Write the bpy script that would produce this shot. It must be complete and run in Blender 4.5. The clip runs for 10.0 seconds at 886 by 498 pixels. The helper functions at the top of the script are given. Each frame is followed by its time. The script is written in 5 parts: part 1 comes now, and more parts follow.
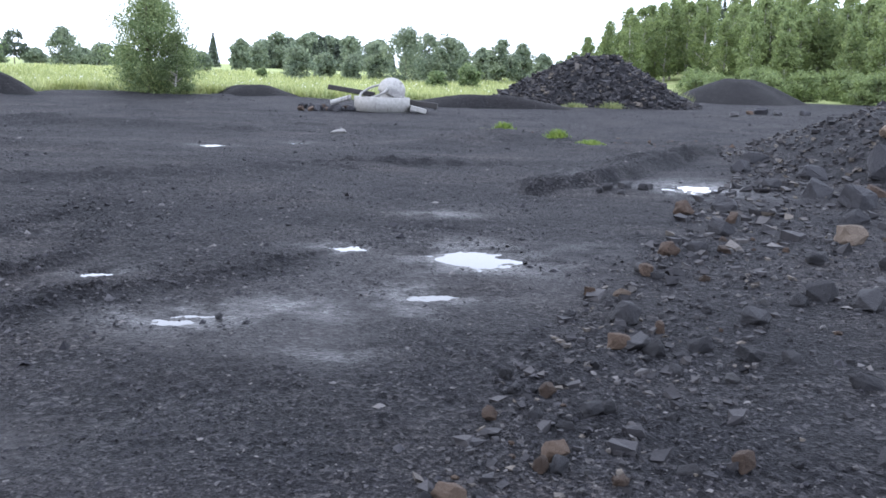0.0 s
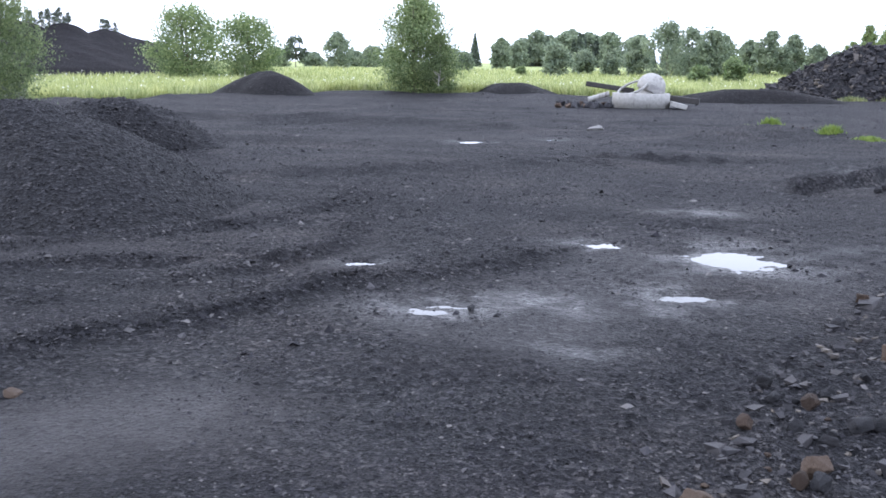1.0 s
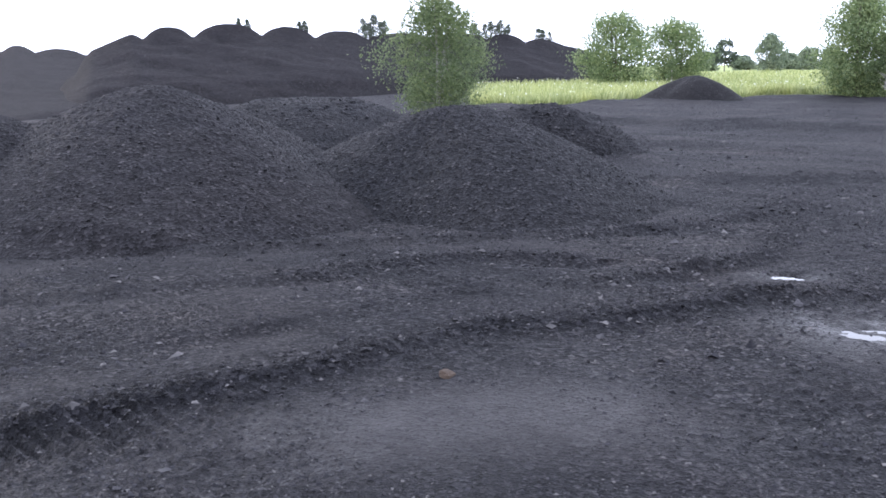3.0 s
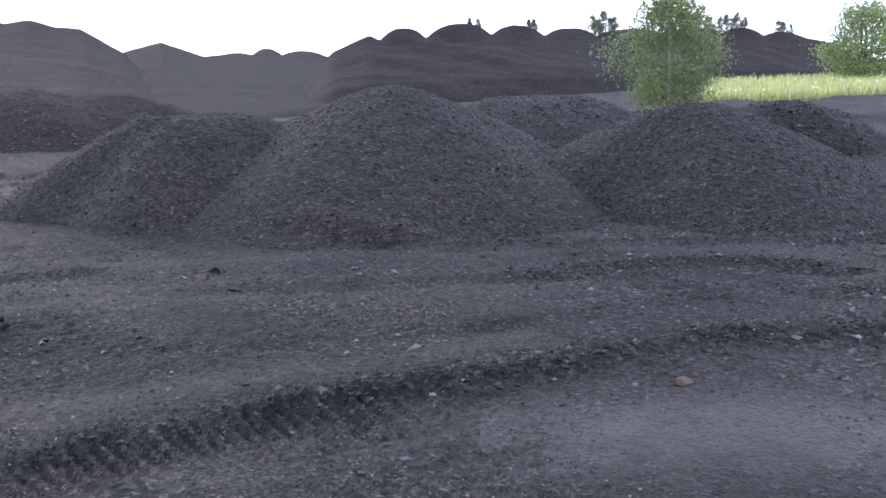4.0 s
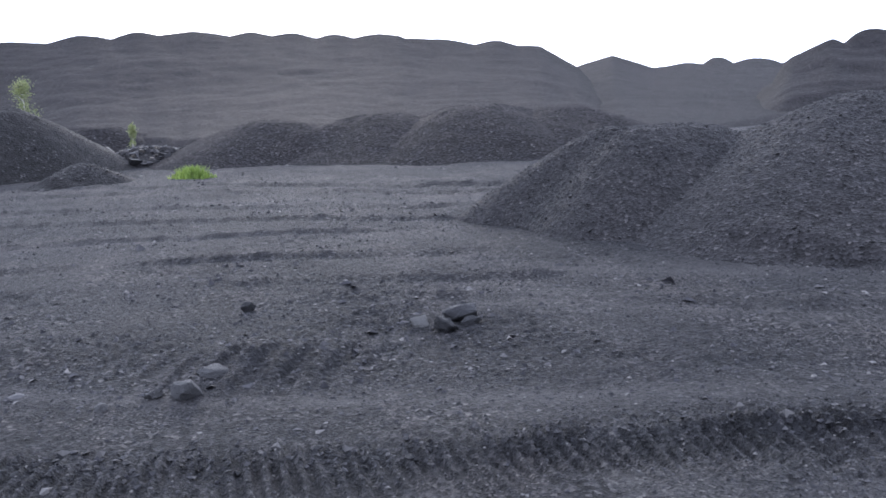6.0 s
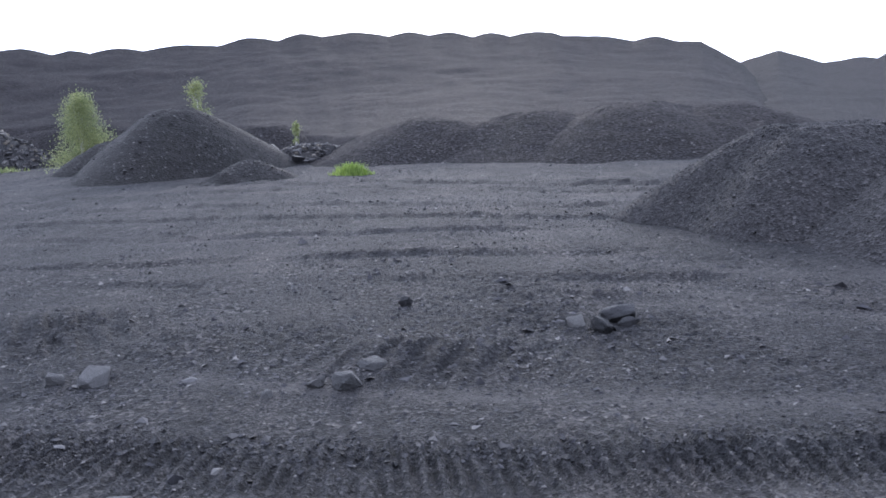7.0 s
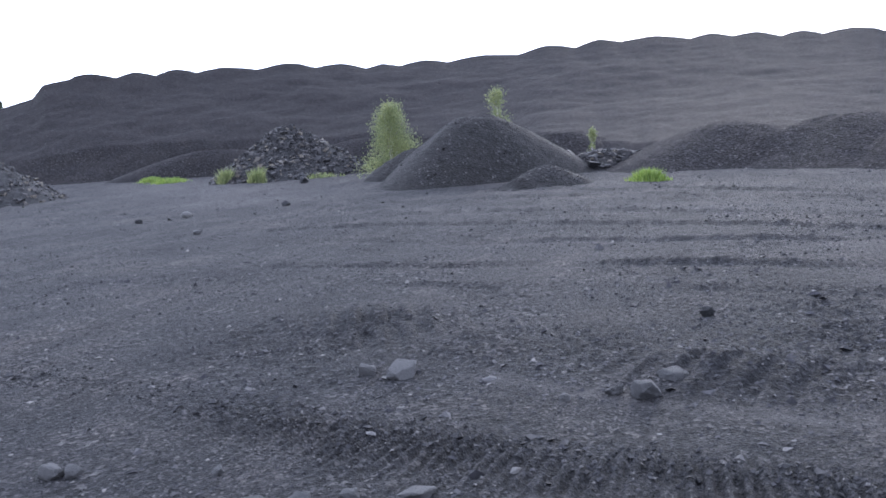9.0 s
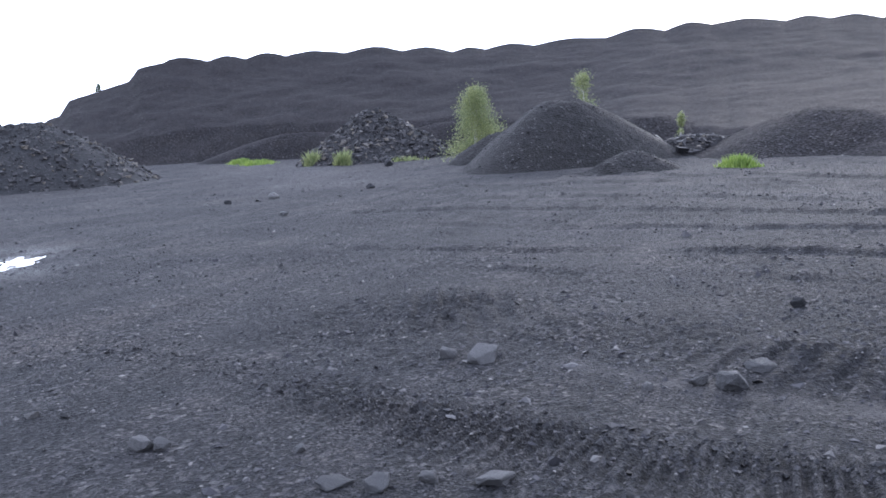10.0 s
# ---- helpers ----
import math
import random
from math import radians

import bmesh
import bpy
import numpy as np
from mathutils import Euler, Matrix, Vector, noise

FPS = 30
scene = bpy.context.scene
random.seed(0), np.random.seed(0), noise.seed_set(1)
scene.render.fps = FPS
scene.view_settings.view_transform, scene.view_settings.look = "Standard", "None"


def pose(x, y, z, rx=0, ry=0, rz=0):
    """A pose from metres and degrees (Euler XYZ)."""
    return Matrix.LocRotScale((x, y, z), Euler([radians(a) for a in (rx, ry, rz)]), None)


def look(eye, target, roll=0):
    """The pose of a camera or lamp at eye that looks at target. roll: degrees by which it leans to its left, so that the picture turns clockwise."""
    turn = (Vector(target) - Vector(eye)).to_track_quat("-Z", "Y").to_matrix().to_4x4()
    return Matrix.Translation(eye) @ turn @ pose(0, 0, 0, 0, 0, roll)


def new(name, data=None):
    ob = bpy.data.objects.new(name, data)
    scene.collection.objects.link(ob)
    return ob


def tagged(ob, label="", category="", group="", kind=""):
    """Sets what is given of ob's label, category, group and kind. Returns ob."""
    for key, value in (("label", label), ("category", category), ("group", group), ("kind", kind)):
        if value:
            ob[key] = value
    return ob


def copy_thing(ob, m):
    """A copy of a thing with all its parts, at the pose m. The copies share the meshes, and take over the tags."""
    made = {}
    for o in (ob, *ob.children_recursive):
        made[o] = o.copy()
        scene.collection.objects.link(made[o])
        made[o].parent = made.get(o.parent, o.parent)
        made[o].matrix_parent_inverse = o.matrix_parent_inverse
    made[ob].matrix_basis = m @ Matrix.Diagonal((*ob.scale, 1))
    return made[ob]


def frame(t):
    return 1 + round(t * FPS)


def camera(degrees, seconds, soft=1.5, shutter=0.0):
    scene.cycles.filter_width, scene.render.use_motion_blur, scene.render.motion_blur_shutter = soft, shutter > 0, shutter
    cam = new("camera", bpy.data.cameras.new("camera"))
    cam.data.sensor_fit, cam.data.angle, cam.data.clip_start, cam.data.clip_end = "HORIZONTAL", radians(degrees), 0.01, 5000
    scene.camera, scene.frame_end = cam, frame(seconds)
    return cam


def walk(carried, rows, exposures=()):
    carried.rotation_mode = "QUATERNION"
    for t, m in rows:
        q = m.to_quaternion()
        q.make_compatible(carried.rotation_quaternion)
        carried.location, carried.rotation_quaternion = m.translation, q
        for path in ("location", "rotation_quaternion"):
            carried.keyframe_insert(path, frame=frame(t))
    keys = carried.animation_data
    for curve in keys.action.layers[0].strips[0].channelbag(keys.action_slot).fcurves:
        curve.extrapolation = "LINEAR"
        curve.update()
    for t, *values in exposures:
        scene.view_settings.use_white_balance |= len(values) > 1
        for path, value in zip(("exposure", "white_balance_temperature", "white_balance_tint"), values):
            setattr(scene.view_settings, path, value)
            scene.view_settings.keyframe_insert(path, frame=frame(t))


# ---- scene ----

# ================= camera and walk =================
cam = camera(49.57, 10.0, soft=1.65)
# seconds, eye, yaw to the left, pitch, lean to the right
PATH = [
    (0.0, (-0.160, 0.265, 1.708), 0.00, -10.56, -1.80),
    (0.5, (-0.156, 0.267, 1.702), 7.02, -11.01, -1.03),
    (1.0, (-0.149, 0.280, 1.696), 15.33, -11.02, -0.52),
    (1.5, (-0.137, 0.294, 1.689), 23.16, -11.25, -0.42),
    (2.0, (-0.144, 0.299, 1.688), 29.09, -11.06, -0.01),
    (2.5, (-0.168, 0.293, 1.689), 34.88, -10.73, 0.30),
    (2.7, (-0.179, 0.286, 1.691), 37.20, -10.67, 0.46),
    (3.8, (-0.252, 0.226, 1.709), 49.81, -10.72, 1.25),
    (4.0, (-0.265, 0.214, 1.711), 53.58, -10.59, 1.45),
    (4.5, (-0.296, 0.186, 1.702), 61.60, -10.16, 1.71),
    (5.0, (-0.323, 0.150, 1.698), 67.84, -9.87, 1.66),
    (5.5, (-0.338, 0.108, 1.700), 73.69, -9.30, 2.22),
    (6.0, (-0.346, 0.096, 1.705), 79.69, -8.94, 3.07),
    (6.2, (-0.350, 0.088, 1.704), 81.93, -9.03, 3.11),
    (7.3, (-0.371, 0.047, 1.699), 91.46, -8.28, 3.40),
    (7.5, (-0.375, 0.039, 1.698), 93.46, -8.17, 3.39),
    (8.0, (-0.383, 0.008, 1.698), 98.53, -7.77, 3.43),
    (8.5, (-0.391, -0.008, 1.693), 103.13, -7.32, 3.82),
    (9.0, (-0.402, -0.010, 1.688), 106.21, -7.04, 4.19),
    (9.5, (-0.411, -0.019, 1.682), 109.01, -7.23, 4.30),
    (10.0, (-0.422, -0.015, 1.685), 111.25, -7.64, 3.89),
]


def aim(eye, yaw, pitch, lean):
    a, b = radians(yaw), radians(pitch)
    ahead = Vector((-math.sin(a) * math.cos(b), math.cos(a) * math.cos(b), math.sin(b)))
    return look(eye, Vector(eye) + ahead * 10, -lean)


EXPOSURES = [(0.0, 0.44, 6350, 11), (2.5, 0.44, 6420, 15), (4.5, 0.52, 6450, 14), (6.0, 0.57, 6200, 12), (10.0, 0.68, 6080, 12)]
walk(cam, [(t, aim(e, y, p, r)) for t, e, y, p, r in PATH], EXPOSURES)

# ================= world and sun =================
SUN_YAW, SUN_ELEV = 88.0, 14.0
world = bpy.data.worlds.new("sky")
scene.world = world
world.use_nodes = True
wn, wl = world.node_tree.nodes, world.node_tree.links
wn.clear()
sky = wn.new("ShaderNodeTexSky")
sky.sky_type = "NISHITA"
sky.sun_disc = False
sky.sun_elevation = radians(SUN_ELEV)
sky.sun_rotation = radians(-SUN_YAW)
sky.air_density, sky.dust_density, sky.ozone_density = 1.0, 4.0, 1.0
coords = wn.new("ShaderNodeTexCoord")
cloud_noise = wn.new("ShaderNodeTexNoise")
cloud_noise.inputs["Scale"].default_value = 2.2
cloud_noise.inputs["Detail"].default_value = 6.0
wl.new(coords.outputs["Generated"], cloud_noise.inputs["Vector"])
cover = wn.new("ShaderNodeMapRange")
cover.inputs["From Min"].default_value, cover.inputs["From Max"].default_value = 0.25, 0.6
cover.inputs["To Min"].default_value, cover.inputs["To Max"].default_value = 0.62, 0.95
wl.new(cloud_noise.outputs["Fac"], cover.inputs["Value"])
veil = wn.new("ShaderNodeMix")
veil.data_type = "RGBA"
veil.inputs["B"].default_value = (16.6, 18.2, 22.2, 1.0)
wl.new(cover.outputs["Result"], veil.inputs["Factor"])
wl.new(sky.outputs["Color"], veil.inputs["A"])
back = wn.new("ShaderNodeBackground")
back.inputs["Strength"].default_value = 0.15
wl.new(veil.outputs["Result"], back.inputs["Color"])
out = wn.new("ShaderNodeOutputWorld")
wl.new(back.outputs["Background"], out.inputs["Surface"])

sun = new("sun", bpy.data.lights.new("sun", "SUN"))
sun.data.energy, sun.data.angle, sun.data.color = 0.6, radians(16), (1.0, 0.95, 0.88)
a, b = radians(SUN_YAW), radians(SUN_ELEV)
sun.matrix_world = look((-math.sin(a) * math.cos(b) * 60, math.cos(a) * math.cos(b) * 60, math.sin(b) * 60), (0, 0, 0))


# ================= materials =================
def nodes_of(name):
    mat = bpy.data.materials.new(name)
    mat.use_nodes = True
    nt = mat.node_tree
    return mat, nt.nodes, nt.links, nt.nodes["Principled BSDF"]


def noise_node(n, l, scale, detail=4.0, rough=0.6, source=None):
    node = n.new("ShaderNodeTexNoise")
    node.inputs["Scale"].default_value, node.inputs["Detail"].default_value, node.inputs["Roughness"].default_value = scale, detail, rough
    tc = source or n.new("ShaderNodeTexCoord").outputs["Object"]
    l.new(tc, node.inputs["Vector"])
    return node


def ramp(n, l, value, stops):
    r = n.new("ShaderNodeValToRGB")
    while len(r.color_ramp.elements) < len(stops):
        r.color_ramp.elements.new(0.5)
    for e, (at, col) in zip(r.color_ramp.elements, stops):
        e.position, e.color = at, (*col, 1)
    l.new(value, r.inputs["Fac"])
    return r.outputs["Color"]


def mix(n, l, fac, a, b, how="MIX"):
    m = n.new("ShaderNodeMix")
    m.data_type, m.blend_type = "RGBA", how
    for key, v in (("Factor", fac), ("A", a), ("B", b)):
        if isinstance(v, (int, float)):
            m.inputs[key].default_value = v
        elif isinstance(v, tuple):
            m.inputs[key].default_value = (*v, 1)
        else:
            l.new(v, m.inputs[key])
    return m.outputs["Result"]


def math_node(n, l, op, a, b=0.0, clamp=False):
    m = n.new("ShaderNodeMath")
    m.operation, m.use_clamp = op, clamp
    for i, v in enumerate((a, b)):
        if isinstance(v, (int, float)):
            m.inputs[i].default_value = v
        else:
            l.new(v, m.inputs[i])
    return m.outputs["Value"]


def bump(n, l, height, strength, distance, bsdf, before=None):
    b = n.new("ShaderNodeBump")
    b.inputs["Strength"].default_value, b.inputs["Distance"].default_value = strength, distance
    l.new(height, b.inputs["Height"])
    if before:
        l.new(before, b.inputs["Normal"])
    l.new(b.outputs["Normal"], bsdf.inputs["Normal"])
    return b.outputs["Normal"]


def one_channel(n, l, colour):
    node = n.new("ShaderNodeSeparateColor")
    l.new(colour, node.inputs["Color"])
    return node.outputs["Red"]


def ground_material():
    mat, n, l, p = nodes_of("slag_ground")
    fine = noise_node(n, l, 38.0, 6.0, 0.75)
    grit = n.new("ShaderNodeTexVoronoi")
    grit.inputs["Scale"].default_value = 66.0
    l.new(n.new("ShaderNodeTexCoord").outputs["Object"], grit.inputs["Vector"])
    broad = noise_node(n, l, 0.4, 6.0, 0.65)
    big_grit = n.new("ShaderNodeTexVoronoi")
    big_grit.inputs["Scale"].default_value = 30.0
    l.new(n.new("ShaderNodeTexCoord").outputs["Object"], big_grit.inputs["Vector"])
    stops = [(0.0, (0.0040, 0.0041, 0.0050)), (0.35, (0.0088, 0.0090, 0.0108)), (0.65, (0.0175, 0.0177, 0.0205)), (0.88, (0.033, 0.033, 0.036)), (1.0, (0.062, 0.060, 0.062))]
    small_col = ramp(n, l, one_channel(n, l, grit.outputs["Color"]), stops)
    big_col = ramp(n, l, one_channel(n, l, big_grit.outputs["Color"]), stops)
    where = noise_node(n, l, 1.3, 6.0, 0.75)
    col = mix(n, l, ramp(n, l, where.outputs["Fac"], [(0.42, (0, 0, 0)), (0.58, (1, 1, 1))]), small_col, big_col)
    col = mix(n, l, 0.9, col, ramp(n, l, fine.outputs["Fac"], [(0.3, (0.4, 0.4, 0.42)), (0.5, (1.0, 1.0, 1.0)), (0.7, (2.1, 2.05, 2.0))]), "MULTIPLY")
    tone = ramp(n, l, broad.outputs["Fac"], [(0.34, (0.62, 0.63, 0.69)), (0.5, (1.0, 1.0, 1.0)), (0.66, (1.55, 1.45, 1.34))])
    col = mix(n, l, 1.0, col, tone, "MULTIPLY")
    lay = n.new("ShaderNodeMapping")
    lay.inputs["Rotation"].default_value = (0, 0, 0.9)
    lay.inputs["Scale"].default_value = (0.12, 1.4, 1.0)
    l.new(n.new("ShaderNodeTexCoord").outputs["Object"], lay.inputs["Vector"])
    streaks = noise_node(n, l, 1.0, 6.0, 0.7, lay.outputs["Vector"])
    col = mix(n, l, 0.8, col, ramp(n, l, streaks.outputs["Fac"], [(0.35, (0.6, 0.6, 0.64)), (0.5, (1.0, 1.0, 1.0)), (0.66, (1.5, 1.42, 1.36))]), "MULTIPLY")
    silt = n.new("ShaderNodeAttribute")
    silt.attribute_name = "silt"
    wet = n.new("ShaderNodeAttribute")
    wet.attribute_name = "wet"
    turf = n.new("ShaderNodeAttribute")
    turf.attribute_name = "turf"
    silt_noise = noise_node(n, l, 5.0, 5.0, 0.7)
    amount = math_node(n, l, "MULTIPLY", silt.outputs["Fac"], math_node(n, l, "MULTIPLY", silt_noise.outputs["Fac"], 1.5), True)
    churn_shade = n.new("ShaderNodeAttribute")
    churn_shade.attribute_name = "churn_shade"
    # darkens turned-up slag, and paints in the dimmer ground away from the glare
    col = mix(n, l, churn_shade.outputs["Fac"], col, mix(n, l, 1.0, big_col, (0.56, 0.56, 0.60), "MULTIPLY"))
    speck = n.new("ShaderNodeTexVoronoi")
    speck.inputs["Scale"].default_value = 24.0
    l.new(n.new("ShaderNodeTexCoord").outputs["Object"], speck.inputs["Vector"])
    bare = ramp(n, l, speck.outputs["Distance"], [(0.22, (0.25, 0.25, 0.25)), (0.34, (1, 1, 1))])
    amount = math_node(n, l, "MULTIPLY", amount, bare)
    col = mix(n, l, amount, col, (0.052, 0.0495, 0.051))
    col = mix(n, l, math_node(n, l, "MULTIPLY", wet.outputs["Fac"], 0.3), col, (0.01, 0.01, 0.012))
    grass_noise = noise_node(n, l, 0.25, 8.0, 0.7)
    green = ramp(n, l, grass_noise.outputs["Fac"], [(0.3, (0.17, 0.21, 0.07)), (0.5, (0.26, 0.30, 0.12)), (0.7, (0.38, 0.39, 0.2))])
    col = mix(n, l, turf.outputs["Fac"], col, green)
    l.new(col, p.inputs["Base Color"])
    patch = noise_node(n, l, 14.0, 6.0, 0.8)
    w = math_node(n, l, "MULTIPLY", wet.outputs["Fac"], math_node(n, l, "MULTIPLY", math_node(n, l, "SUBTRACT", patch.outputs["Fac"], 0.22), 2.9), True)
    rough = n.new("ShaderNodeMapRange")
    rough.inputs["To Min"].default_value, rough.inputs["To Max"].default_value = 0.8, 0.27
    l.new(w, rough.inputs["Value"])
    l.new(rough.outputs["Result"], p.inputs["Roughness"])
    gloss = n.new("ShaderNodeMapRange")
    gloss.inputs["To Min"].default_value, gloss.inputs["To Max"].default_value = 0.1, 0.5
    l.new(w, gloss.inputs["Value"])
    l.new(gloss.outputs["Result"], p.inputs["Specular IOR Level"])
    coarse = noise_node(n, l, 7.0, 6.0, 0.8)
    first = bump(n, l, coarse.outputs["Fac"], 0.6, 0.06, p)
    second = bump(n, l, fine.outputs["Fac"], 0.8, 0.025, p, first)
    third = bump(n, l, big_grit.outputs["Distance"], 0.6, 0.03, p, second)
    bump(n, l, grit.outputs["Distance"], 0.9, 0.014, p, third)
    return mat


def pile_material(name, tint=(1, 1, 1), cell=22.0, depth=0.03, gloss=0.1):
    mat, n, l, p = nodes_of(name)
    grit = n.new("ShaderNodeTexVoronoi")
    grit.inputs["Scale"].default_value = cell
    l.new(n.new("ShaderNodeTexCoord").outputs["Object"], grit.inputs["Vector"])
    broad = noise_node(n, l, 1.1, 5.0)
    shade = ramp(n, l, grit.outputs["Color"], [(0.1, tuple(0.006 * t for t in tint)), (0.5, tuple(0.0145 * t for t in tint)), (0.85, tuple(0.027 * t for t in tint)), (0.98, (0.06, 0.057, 0.058))])
    tone = ramp(n, l, broad.outputs["Fac"], [(0.3, (0.88, 0.89, 0.93)), (0.7, (1.15, 1.11, 1.08))])
    l.new(mix(n, l, 1.0, shade, tone, "MULTIPLY"), p.inputs["Base Color"])
    p.inputs["Roughness"].default_value = 0.75
    p.inputs["Specular IOR Level"].default_value = gloss
    bump(n, l, grit.outputs["Distance"], 0.9, depth, p)
    return mat


def stone_material(name, dark, mid, light, rare, per_island=False):
    mat, n, l, p = nodes_of(name)
    if per_island:
        pick = n.new("ShaderNodeNewGeometry").outputs["Random Per Island"]
    else:
        pick = n.new("ShaderNodeObjectInfo").outputs["Random"]
    col = ramp(n, l, pick, [(0.0, dark), (0.55, mid), (0.88, light), (0.97, rare)])
    grain = noise_node(n, l, 14.0, 8.0, 0.75)
    col = mix(n, l, 1.0, col, ramp(n, l, grain.outputs["Fac"], [(0.3, (0.65, 0.65, 0.66)), (0.7, (1.35, 1.3, 1.25))]), "MULTIPLY")
    l.new(col, p.inputs["Base Color"])
    p.inputs["Roughness"].default_value = 0.75
    p.inputs["Specular IOR Level"].default_value = 0.2
    knobs = noise_node(n, l, 3.5, 6.0, 0.7)
    first = bump(n, l, knobs.outputs["Fac"], 0.5, 0.02 if per_island else 0.10, p)
    bump(n, l, grain.outputs["Fac"], 0.5, 0.015 if per_island else 0.03, p, first)
    return mat


def leaf_material(name, dark, mid, light, through_light=0.35):
    mat, n, l, p = nodes_of(name)
    pick = n.new("ShaderNodeNewGeometry").outputs["Random Per Island"]
    col = ramp(n, l, pick, [(0.0, dark), (0.5, mid), (1.0, light)])
    big = noise_node(n, l, 0.8, 3.0)
    col = mix(n, l, 1.0, col, ramp(n, l, big.outputs["Fac"], [(0.3, (0.75, 0.8, 0.8)), (0.7, (1.2, 1.15, 1.0))]), "MULTIPLY")
    l.new(col, p.inputs["Base Color"])
    p.inputs["Roughness"].default_value = 0.55
    glow = n.new("ShaderNodeBsdfTranslucent")
    l.new(col, glow.inputs["Color"])
    both = n.new("ShaderNodeMixShader")
    both.inputs["Fac"].default_value = through_light
    l.new(p.outputs["BSDF"], both.inputs[1])
    l.new(glow.outputs["BSDF"], both.inputs[2])
    l.new(both.outputs["Shader"], n["Material Output"].inputs["Surface"])
    return mat


def plain_material(name, a, b, rough, scale=6.0, depth=0.01, metal=0.0):
    mat, n, l, p = nodes_of(name)
    g = noise_node(n, l, scale, 7.0, 0.7)
    l.new(ramp(n, l, g.outputs["Fac"], [(0.32, a), (0.68, b)]), p.inputs["Base Color"])
    p.inputs["Roughness"].default_value, p.inputs["Metallic"].default_value = rough, metal
    bump(n, l, g.outputs["Fac"], 0.4, depth, p)
    return mat


def water_material():
    mat, n, l, p = nodes_of("puddle_water")
    p.inputs["Base Color"].default_value = (0.02, 0.02, 0.022, 1)
    p.inputs["Roughness"].default_value = 0.03
    p.inputs["IOR"].default_value = 1.33
    ripple = noise_node(n, l, 3.0, 2.0)
    bump(n, l, ripple.outputs["Fac"], 0.02, 0.01, p)
    return mat


def concrete_material():
    mat, n, l, p = nodes_of("weathered_concrete")
    g = noise_node(n, l, 9.0, 8.0, 0.7)
    col = ramp(n, l, g.outputs["Fac"], [(0.3, (0.19, 0.185, 0.175)), (0.7, (0.31, 0.305, 0.29))])
    tc = n.new("ShaderNodeTexCoord")
    mp = n.new("ShaderNodeMapping")
    mp.inputs["Scale"].default_value = (5.0, 5.0, 0.7)
    l.new(tc.outputs["Object"], mp.inputs["Vector"])
    streak = noise_node(n, l, 1.0, 4.0, 0.6, mp.outputs["Vector"])
    col = mix(n, l, ramp(n, l, streak.outputs["Fac"], [(0.58, (0, 0, 0)), (0.68, (0.8, 0.8, 0.8))]), col, (0.09, 0.08, 0.07))
    l.new(col, p.inputs["Base Color"])
    p.inputs["Roughness"].default_value = 0.85
    bump(n, l, g.outputs["Fac"], 0.4, 0.01, p)
    return mat


GROUND = ground_material()
PILE = pile_material("gravel_pile", (0.78, 0.80, 0.90), 34.0, 0.02)
PILE_BROWN = pile_material("dusty_gravel_pile", (0.86, 0.83, 0.92), 34.0, 0.02)
COAL_FINE = pile_material("fine_slag", (0.46, 0.44, 0.49), 20.0, 0.025)
RIDGE = pile_material("stockpile_slag", (0.80, 0.75, 0.82), 17.0, 0.02, 0.02)
GREY_ROCK = stone_material("grey_rock", (0.017, 0.0175, 0.021), (0.036, 0.037, 0.043), (0.062, 0.063, 0.069), (0.09, 0.09, 0.093))
PALE_ROCK = stone_material("dusty_rock", (0.038, 0.039, 0.044), (0.055, 0.056, 0.062), (0.08, 0.08, 0.086), (0.10, 0.10, 0.104))
BROWN_ROCK = stone_material("rust_rock", (0.040, 0.028, 0.0215), (0.068, 0.047, 0.0355), (0.105, 0.075, 0.056), (0.13, 0.105, 0.085))
GRIT = stone_material("grit_stones", (0.006, 0.006, 0.008), (0.017, 0.017, 0.022), (0.047, 0.0465, 0.051), (0.095, 0.092, 0.093), True)
PILE_GRIT = stone_material("pile_stones", (0.0065, 0.0066, 0.008), (0.0135, 0.0137, 0.0165), (0.026, 0.026, 0.030), (0.05, 0.049, 0.051), True)
RUBBLE = stone_material("rubble_stones", (0.015, 0.015, 0.0175), (0.028, 0.0275, 0.031), (0.047, 0.045, 0.046), (0.08, 0.071, 0.062), True)
ALDER = leaf_material("alder_leaves", (0.09, 0.135, 0.06), (0.165, 0.225, 0.10), (0.29, 0.35, 0.18), 0.5)
BIRCH = leaf_material("birch_leaves", (0.075, 0.11, 0.05), (0.13, 0.175, 0.08), (0.21, 0.26, 0.12), 0.5)
SAPLING = leaf_material("sapling_leaves", (0.105, 0.13, 0.055), (0.165, 0.19, 0.085), (0.24, 0.26, 0.125), 0.5)
# distance haze is painted into this leaf colour: paler and greyer than real foliage
HAZED_LEAF = leaf_material("hazed_far_leaves", (0.13, 0.17, 0.125), (0.20, 0.25, 0.175), (0.27, 0.32, 0.22), 0.5)
# light green of the hill birches, lifted further by painted-in haze
HAZED_HILL_LEAF = leaf_material("hazed_hill_leaves", (0.135, 0.18, 0.08), (0.19, 0.245, 0.105), (0.25, 0.305, 0.14), 0.6)
NEEDLES = leaf_material("needles", (0.05, 0.068, 0.055), (0.075, 0.10, 0.075), (0.105, 0.135, 0.10), 0.3)
GRASS = leaf_material("meadow_grass", (0.22, 0.26, 0.10), (0.32, 0.36, 0.16), (0.46, 0.48, 0.25), 0.5)
TUFT = leaf_material("fresh_grass", (0.09, 0.145, 0.03), (0.145, 0.21, 0.045), (0.22, 0.28, 0.08), 0.45)
FLOWER = plain_material("white_blossom", (0.6, 0.6, 0.52), (0.8, 0.8, 0.74), 0.7)
BARK = plain_material("bark", (0.05, 0.04, 0.03), (0.16, 0.13, 0.1), 0.9, 12.0)
